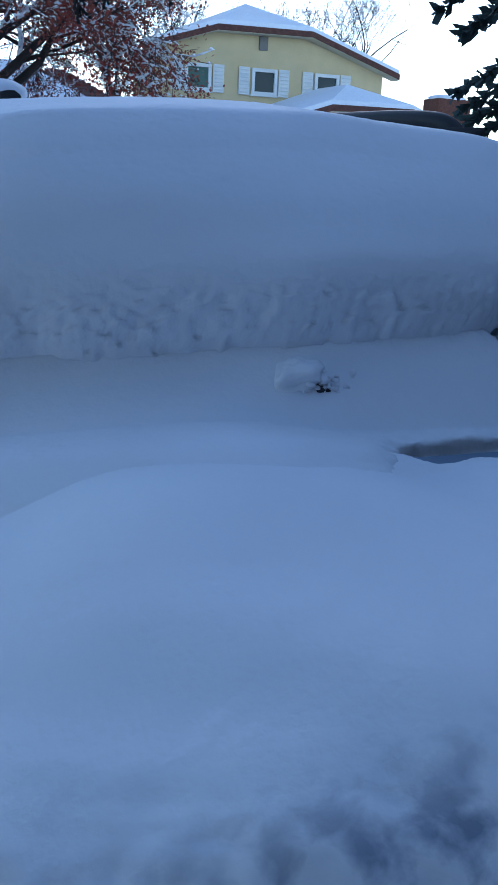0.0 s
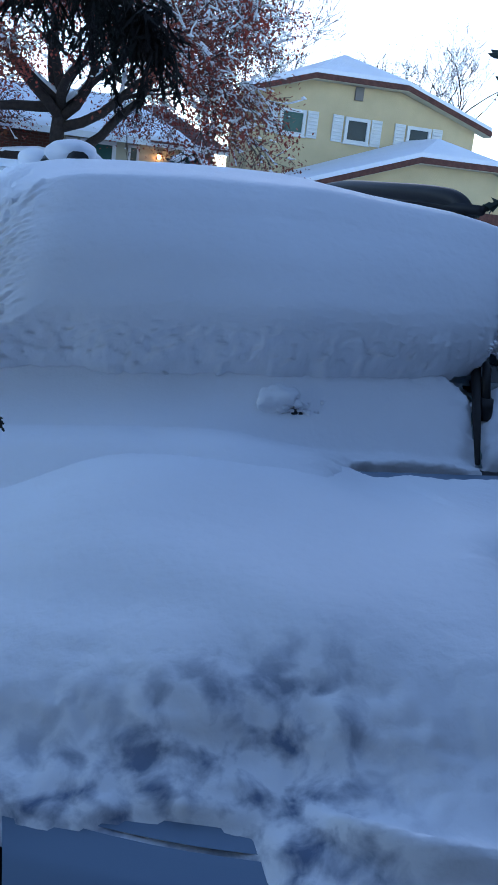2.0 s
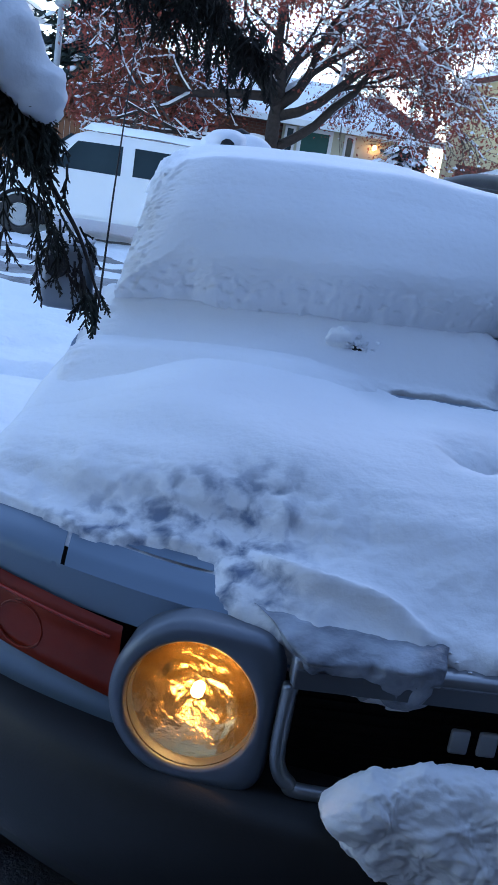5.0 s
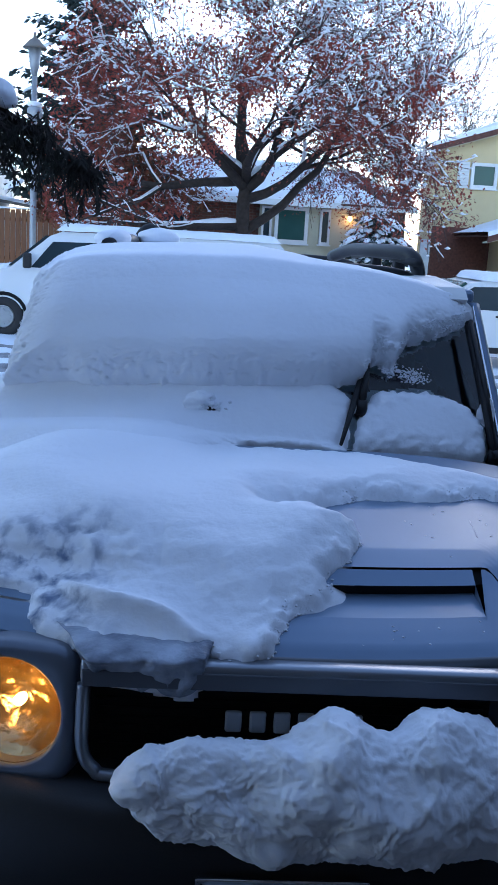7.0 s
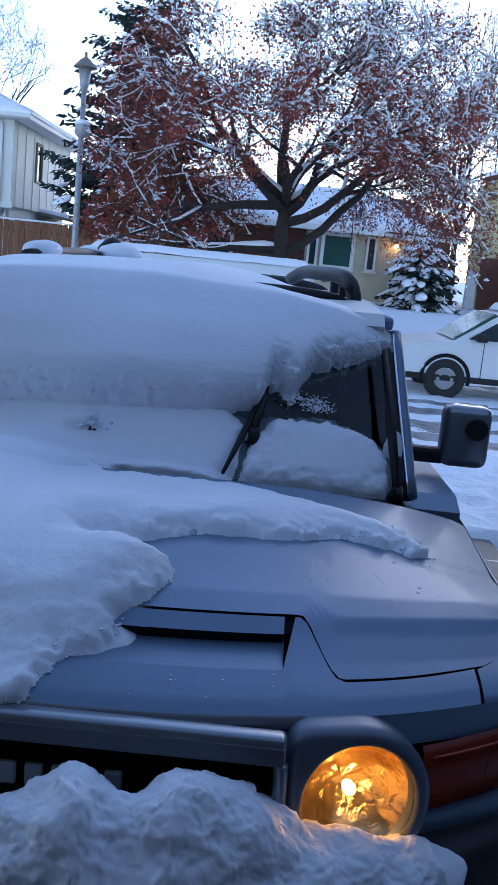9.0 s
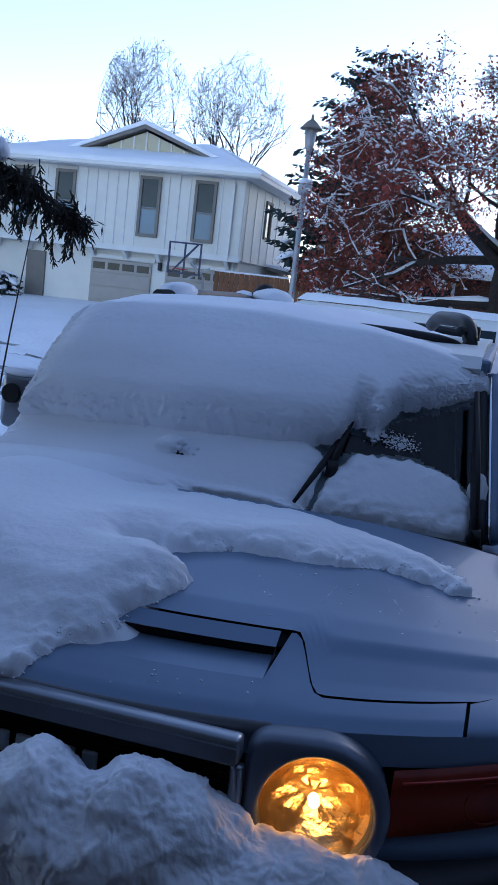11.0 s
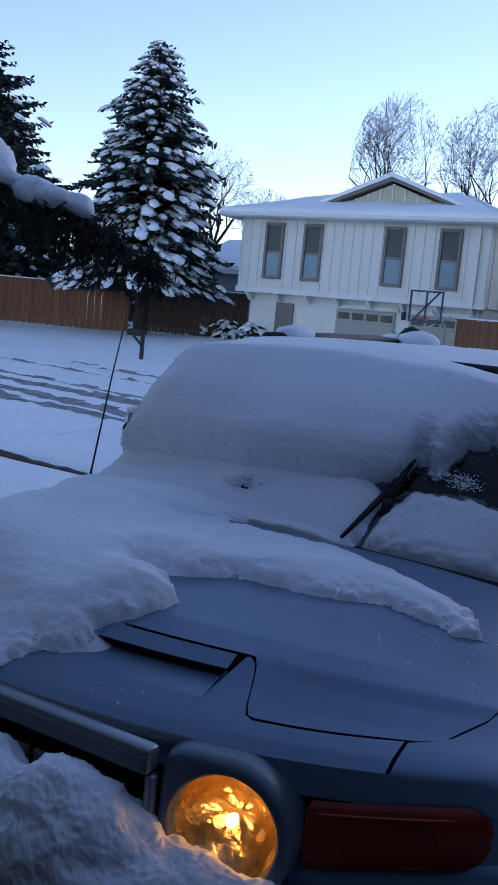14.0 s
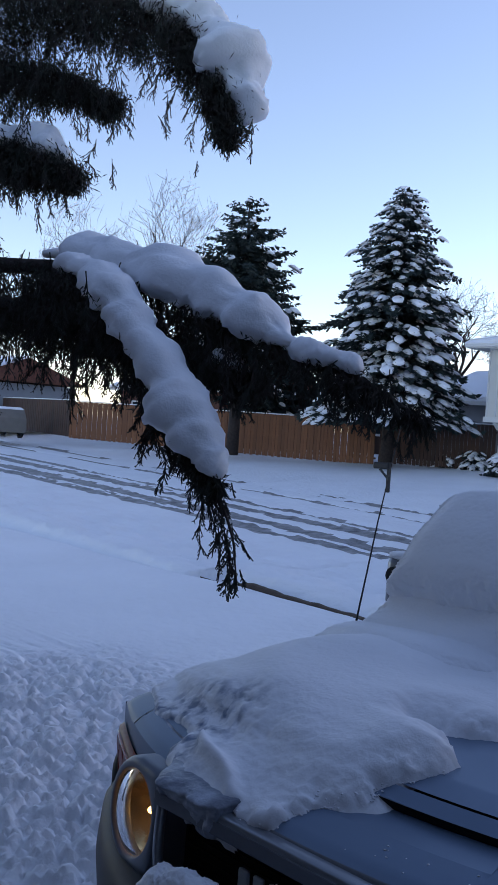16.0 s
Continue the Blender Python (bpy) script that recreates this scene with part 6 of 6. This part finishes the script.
def conifer(name, loc, label, seed, height, radius, levels, snow, open_=0.0, droop=0.25, crown_from=0.08, tip=1.0, fine=1.0):
    """A spruce or pine: whorls of drooping boughs built from needle sprays, with snow pads on them."""
    rnd = random.Random(seed)
    t = tagged(thing(name, label, "tree", loc), label, "shrub" if "shrub" in name else "tree", {"pine_tree": "pines along the street", "garden_shrub": "garden shrubs"}.get(name, ""))
    tube_part("trunk", [(0.04 * math.sin(k), 0.04 * math.cos(k), height * k / 8 - 0.1) for k in range(9)], [radius * 0.085 * (1 - k / 8.6) + 0.01 for k in range(9)], BARK, t)
    nv, nf, bm = [], [], bmesh.new()
    sv, sf = [], []
    for i in range(levels):
        f = i / (levels - 1)
        z = height * (crown_from + (1 - crown_from) * f)
        rr = radius * ((1 - f) ** tip) * (0.82 + 0.3 * rnd.random()) + 0.12
        n = int(7 + 8 * (1 - f))
        for k in range(n):
            if rnd.random() < open_:
                continue
            a = 2 * math.pi * (k + rnd.random() * 0.8) / n
            z = height * (crown_from + (1 - crown_from) * min(1.0, max(0.0, f + rnd.uniform(-2.2, 2.2) / levels)))
            ln = rr * rnd.uniform(0.72, 1.12)
            out = Vector((math.cos(a), math.sin(a), 0))
            side = Vector((-math.sin(a), math.cos(a), 0))
            m = max(3, int(ln / 0.16 / fine))
            for j in range(1, m + 1):
                q = j / m
                p = Vector((0, 0, z)) + out * (ln * q) + Vector((0, 0, -droop * ln * q * q + 0.12 * ln * q))
                wide = (0.26 + 0.34 * (1 - q)) * (0.4 + 0.35 * ln) * fine
                for _ in range(int(4 / fine)):
                    e = (out * rnd.uniform(0.2, 1.0) + side * rnd.uniform(-1, 1) + Vector((0, 0, rnd.uniform(-0.75, 0.2)))).normalized()
                    s = wide * rnd.uniform(0.5, 1.1)
                    b = e.cross(Vector((rnd.uniform(-1, 1), rnd.uniform(-1, 1), 1))).normalized() * s * 0.22
                    o = len(nv)
                    nv += [p - b, p + e * s * 0.6 - b * 0.9 + Vector((0, 0, -0.04)), p + e * s, p + e * s * 0.55 + b]
                    nf += [(o, o + 1, o + 2), (o, o + 2, o + 3)]
                if q > 0.35 and rnd.random() < snow:
                    s = rnd.uniform(0.07, 0.24) * (0.6 + 0.2 * ln)
                    c = p + Vector((0, 0, 0.05))
                    o, ring = len(sv), 7
                    for lay, (rad, dz) in enumerate(((1.0, -0.25), (0.85, 0.12), (0.45, 0.34))):
                        for w in range(ring):
                            an = 2 * math.pi * w / ring
                            g = s * rad * rnd.uniform(0.75, 1.2)
                            sv.append(c + out * (g * math.cos(an) * 1.3) + side * (g * math.sin(an)) + Vector((0, 0, dz * s - 0.65 * g * math.cos(an))))
                    sv.append(c + Vector((0, 0, 0.42 * s)))
                    for lay in range(2):
                        for w in range(ring):
                            sf.append((o + lay * ring + w, o + lay * ring + (w + 1) % ring, o + (lay + 1) * ring + (w + 1) % ring, o + (lay + 1) * ring + w))
                    sf += [(o + 2 * ring + w, o + 2 * ring + (w + 1) % ring, o + 3 * ring) for w in range(ring)]
                    sf.append(tuple(o + w for w in range(ring))[::-1])
    tagged(link("needle_mass", mesh_of("needle_mass", nv, nf, NEEDLE, False), t, "dark green needle boughs"), kind="stuff")
    if sv:
        tagged(link("bough_snow", mesh_of("bough_snow", sv, sf, SNOW_FAR), t, "pads of snow on the boughs"), kind="stuff")
    bm.free()
    return t


conifer("spruce_tree", (-22.35, 29.3, 0.8), "tall blue-green spruce loaded with pads of snow", 3, 11.4, 3.35, 60, 0.30, 0.03, 0.22, 0.17, 0.54, 0.85)
conifer("pine_tree", (-29.2, 27.0, 0.8), "dark pine lightly dusted with snow", 4, 11.2, 3.3, 36, 0.05, 0.14, -0.02, 0.30, 0.50)
conifer("pine_tree", (-33.5, 33.0, 0.8), "dark pine lightly dusted with snow", 14, 9.0, 3.0, 24, 0.06, 0.1, 0.05, 0.2, 0.75)
conifer("pine_tree", (-4.0, 28.5, 0.7), "dark open-branched pine with snow on its boughs", 6, 8.9, 2.6, 28, 0.16, 0.18, -0.05, 0.22, 0.45)
conifer("pine_tree", (4.75, 4.6, 0.1), "dark pine at the edge of the drive", 8, 7.5, 2.5, 28, 0.0, 0.2, 0.40, 0.33, 0.5, 0.42)
conifer("spruce_shrub", (5.3, 29.4, 0.8), "small spruce by the porch covered with snow", 7, 2.3, 1.25, 16, 0.40, 0.0, 0.1, 0.05, 0.6)
for x, y, sd in ((-19.6, 31.6, 1), (-21.0, 32.0, 2), (-18.6, 32.2, 3), (-16.9, 29.3, 4), (-7.0, 28.6, 6)):
    conifer("garden_shrub", (x, y, 0.8), "low garden shrub capped with snow", 40 + sd, 0.75, 0.6, 6, 0.6, 0.0, 0.1, 0.1, 0.5)


# ---- the near juniper whose loaded branches hang over the drive ----
jun = thing("juniper_tree", "old juniper with drooping dark branches under heavy snow", "tree", (-4.6, -0.6, 0.05))
J = Vector((-4.6, -0.6, 0.05))
tube_part("trunk", [Vector(p) - J for p in ((-4.6, -0.6, 0.0), (-4.55, -0.55, 0.8), (-4.5, -0.4, 1.7), (-4.45, -0.2, 2.6), (-4.4, -0.1, 3.5), (-4.4, 0.0, 4.6))], [0.20, 0.17, 0.15, 0.12, 0.09, 0.05], BARK, jun, "twisted bark trunk", 14, wobble=0.15)
rnd = random.Random(77)


def sprig(v, f, p, d, ln, thick=0.003, lev=0):
    """A hanging sprig: a stem that carries forked scale-leaf twigs."""
    n = (5, 3, 1)[lev]
    pts, q = [p], Vector(p)
    dd = Vector(d).normalized()
    for k in range(n):
        dd = (dd + Vector((rnd.uniform(-0.18, 0.18), rnd.uniform(-0.18, 0.18), -0.10))).normalized()
        q = q + dd * ln / n
        pts.append(q)
    tube(pts, [thick * (1 - 0.6 * k / n) for k in range(n + 1)], 3, v, f)
    if lev < 2:
        for k in range(1, n + 1):
            for _ in range(2 + (lev == 0 and k > 2)):
                ax = Vector((rnd.uniform(-1, 1), rnd.uniform(-1, 1), rnd.uniform(-1, 1))).normalized()
                nd = (Matrix.Rotation(radians(rnd.uniform(25, 55)), 3, ax) @ dd).normalized()
                sprig(v, f, pts[k], nd, ln * rnd.uniform(0.24, 0.42) * (1 - 0.3 * k / n), thick * 0.9, lev + 1)


def snow_roll(path, a, c, rad):
    """Snow along a branch from a to c of its length: flat below, bulging and pitted, sagging over the sides."""
    n, m, ring = len(path), 70, 32
    v = []
    for k in range(m + 1):
        q = (a + (c - a) * k / m) * (n - 1)
        p = path[int(q)].lerp(path[min(n - 1, int(q) + 1)], q - int(q))
        d = (path[min(n - 1, int(q) + 2)] - path[max(0, int(q) - 1)]).normalized()
        side = d.cross(Vector((0, 0, 1))).normalized()
        up_ = side.cross(d)
        end = max(0.05, 1 - abs(2 * k / m - 1) ** 3.0) ** 0.5
        wide = rad * end * (1.0 + 0.5 * noise.noise(Vector((q * 0.28, a * 9, rad * 31))))
        p = p + side * (0.35 * rad * noise.noise(Vector((q * 0.4, 5, a * 7)))) + up_ * (0.45 * rad)
        for w in range(ring):
            t = 2 * math.pi * w / ring
            x, z = math.cos(t), math.sin(t)
            z = z * 0.85 if z > 0 else z * (0.55 + 0.9 * max(0.0, noise.noise(Vector((q * 0.9, x * 1.5, a * 3)))) * abs(x))
            e = side * x + up_ * z
            o = p + e * wide
            o = o + e * (rad * (0.30 * noise.noise(o * 4) + 0.16 * noise.noise(o * 9) + 0.12 * noise.noise(o * 19) + 0.10 * noise.noise(o * 41)) + 0.006 * noise.noise(o * 85)) * end
            v.append(o)
    f = []
    for i in range(m):
        for w in range(ring):
            f.append((i * ring + w, i * ring + (w + 1) % ring, (i + 1) * ring + (w + 1) % ring, (i + 1) * ring + w))
    f += [tuple(range(ring))[::-1], tuple(m * ring + w for w in range(ring))]
    return v, f


def limb(pts, r0, r1, sprigs, ln, snow_spans, hang=(0, 0, -1), spread_r=0.10, fill=9000):
    """One branch: wood, hanging foliage along it and the snow that lies on it. snow_spans: (from, to, radius)."""
    path = [p - J for p in smooth_path(pts, 10)]
    n = len(path)
    b = tube_part("branch", path, [r0 + (r1 - r0) * k / (n - 1) for k in range(n)], BARK, jun, "", 8)
    v, f = [], []
    for _ in range(sprigs):
        k = rnd.random() ** 0.8
        i = min(n - 2, int(k * (n - 1)))
        p = path[i].lerp(path[i + 1], rnd.random()) + Vector((rnd.gauss(0, spread_r), rnd.gauss(0, spread_r), rnd.gauss(-0.05, spread_r * 0.7))) * (1.15 - 0.75 * k)
        d = Vector(hang) + Vector((rnd.gauss(0.15, 0.5), rnd.gauss(0.0, 0.5), rnd.gauss(0, 0.3)))
        sprig(v, f, p, d, ln * rnd.uniform(0.5, 1.25) * max(0.35, 1.3 - 1.0 * k), 0.0032, 0)
    tagged(link("foliage", mesh_of("foliage", v, f, JUNIPER, False), b, "dark scale-leaf sprays hanging down"), kind="stuff")
    lv, lf = [], []
    for _ in range(fill):
        k = rnd.random() ** 1.5
        if noise.noise(Vector((k * 22.0, fill * 0.01, 3.0))) < -0.12 and k > 0.45:
            continue
        i = min(n - 2, int(k * (n - 1)))
        fall = rnd.random() ** 1.3 * ln * (1.6 - 1.25 * k)
        p = path[i].lerp(path[i + 1], rnd.random()) + Vector((rnd.gauss(0, 0.75 * spread_r), rnd.gauss(0, 0.75 * spread_r), 0)) * (1.15 - 0.92 * k)
        p.z += 0.02 - fall * (0.75 + 0.5 * noise.noise(p * 7.0))
        d = Vector((rnd.gauss(0.1, 0.5), rnd.gauss(0, 0.5), rnd.gauss(-0.7, 0.4))).normalized()
        w = d.cross(Vector((rnd.uniform(-1, 1), rnd.uniform(-1, 1), 0.3))).normalized() * 0.0033
        s = rnd.uniform(0.025, 0.06)
        o = len(lv)
        lv += [p, p + d * s * 0.5 + w, p + d * s, p + d * s * 0.45 - w]
        lf.append((o, o + 1, o + 2, o + 3))
    if lv:
        tagged(link("needle_mass", mesh_of("needle_mass", lv, lf, JUNIPER, False), b, "dense dark scale leaves"), kind="stuff")
    for a, c, rad in snow_spans:
        sv, sf = snow_roll(path, a, c, rad)
        link("branch_snow", mesh_of("branch_snow", sv, sf, SNOW), b, "thick uneven snow along the branch")



limb([(-4.4, -0.2, 2.4), (-3.4, 0.4, 2.72), (-2.6, 0.78, 2.74), (-2.1, 0.85, 2.68), (-1.5, 0.88, 2.52), (-1.10, 0.94, 2.34), (-0.80, 1.07, 2.25), (-0.56, 1.20, 2.10)], 0.05, 0.005, 330, 0.20, [(0.30, 0.75, 0.125), (0.73, 0.86, 0.075)], spread_r=0.10, fill=14000)
limb([(-2.4, 0.72, 2.66), (-2.0, 0.62, 2.62), (-1.68, 0.57, 2.48), (-1.46, 0.56, 2.28), (-1.25, 0.57, 2.06), (-1.08, 0.57, 1.90), (-1.0, 0.60, 1.82)], 0.03, 0.006, 150, 0.17, [(0.06, 0.97, 0.105)], spread_r=0.08, fill=12000)
limb([(-1.08, 0.58, 1.90), (-0.99, 0.62, 1.76), (-0.915, 0.61, 1.66), (-0.870, 0.59, 1.57), (-0.845, 0.58, 1.51)], 0.007, 0.002, 24, 0.125, [], spread_r=0.020, fill=0)
limb([(-4.4, -0.1, 3.6), (-3.7, 0.8, 4.3), (-3.2, 1.4, 4.42), (-2.8, 1.7, 4.25), (-2.56, 1.82, 3.95), (-2.50, 1.86, 3.65)], 0.045, 0.008, 130, 0.34, [(0.38, 0.97, 0.21)], spread_r=0.22, fill=62000)
limb([(-4.4, -0.2, 2.9), (-3.7, 0.6, 3.4), (-3.3, 1.0, 3.48), (-3.0, 1.2, 3.35)], 0.04, 0.008, 120, 0.34, [(0.55, 0.95, 0.12)], spread_r=0.26, fill=54000)
limb([(-4.4, -0.3, 2.1), (-3.4, 0.3, 2.5), (-2.6, 0.7, 2.55), (-2.0, 0.8, 2.46), (-1.5, 0.85, 2.34), (-1.2, 0.95, 2.22)], 0.04, 0.008, 240, 0.25, [(0.86, 0.98, 0.05)], spread_r=0.16, fill=52000)
limb([(-4.4, -0.3, 3.1), (-3.8, 0.6, 3.85), (-3.4, 1.1, 3.98), (-3.1, 1.5, 3.85)], 0.04, 0.008, 100, 0.34, [], spread_r=0.28, fill=54000)
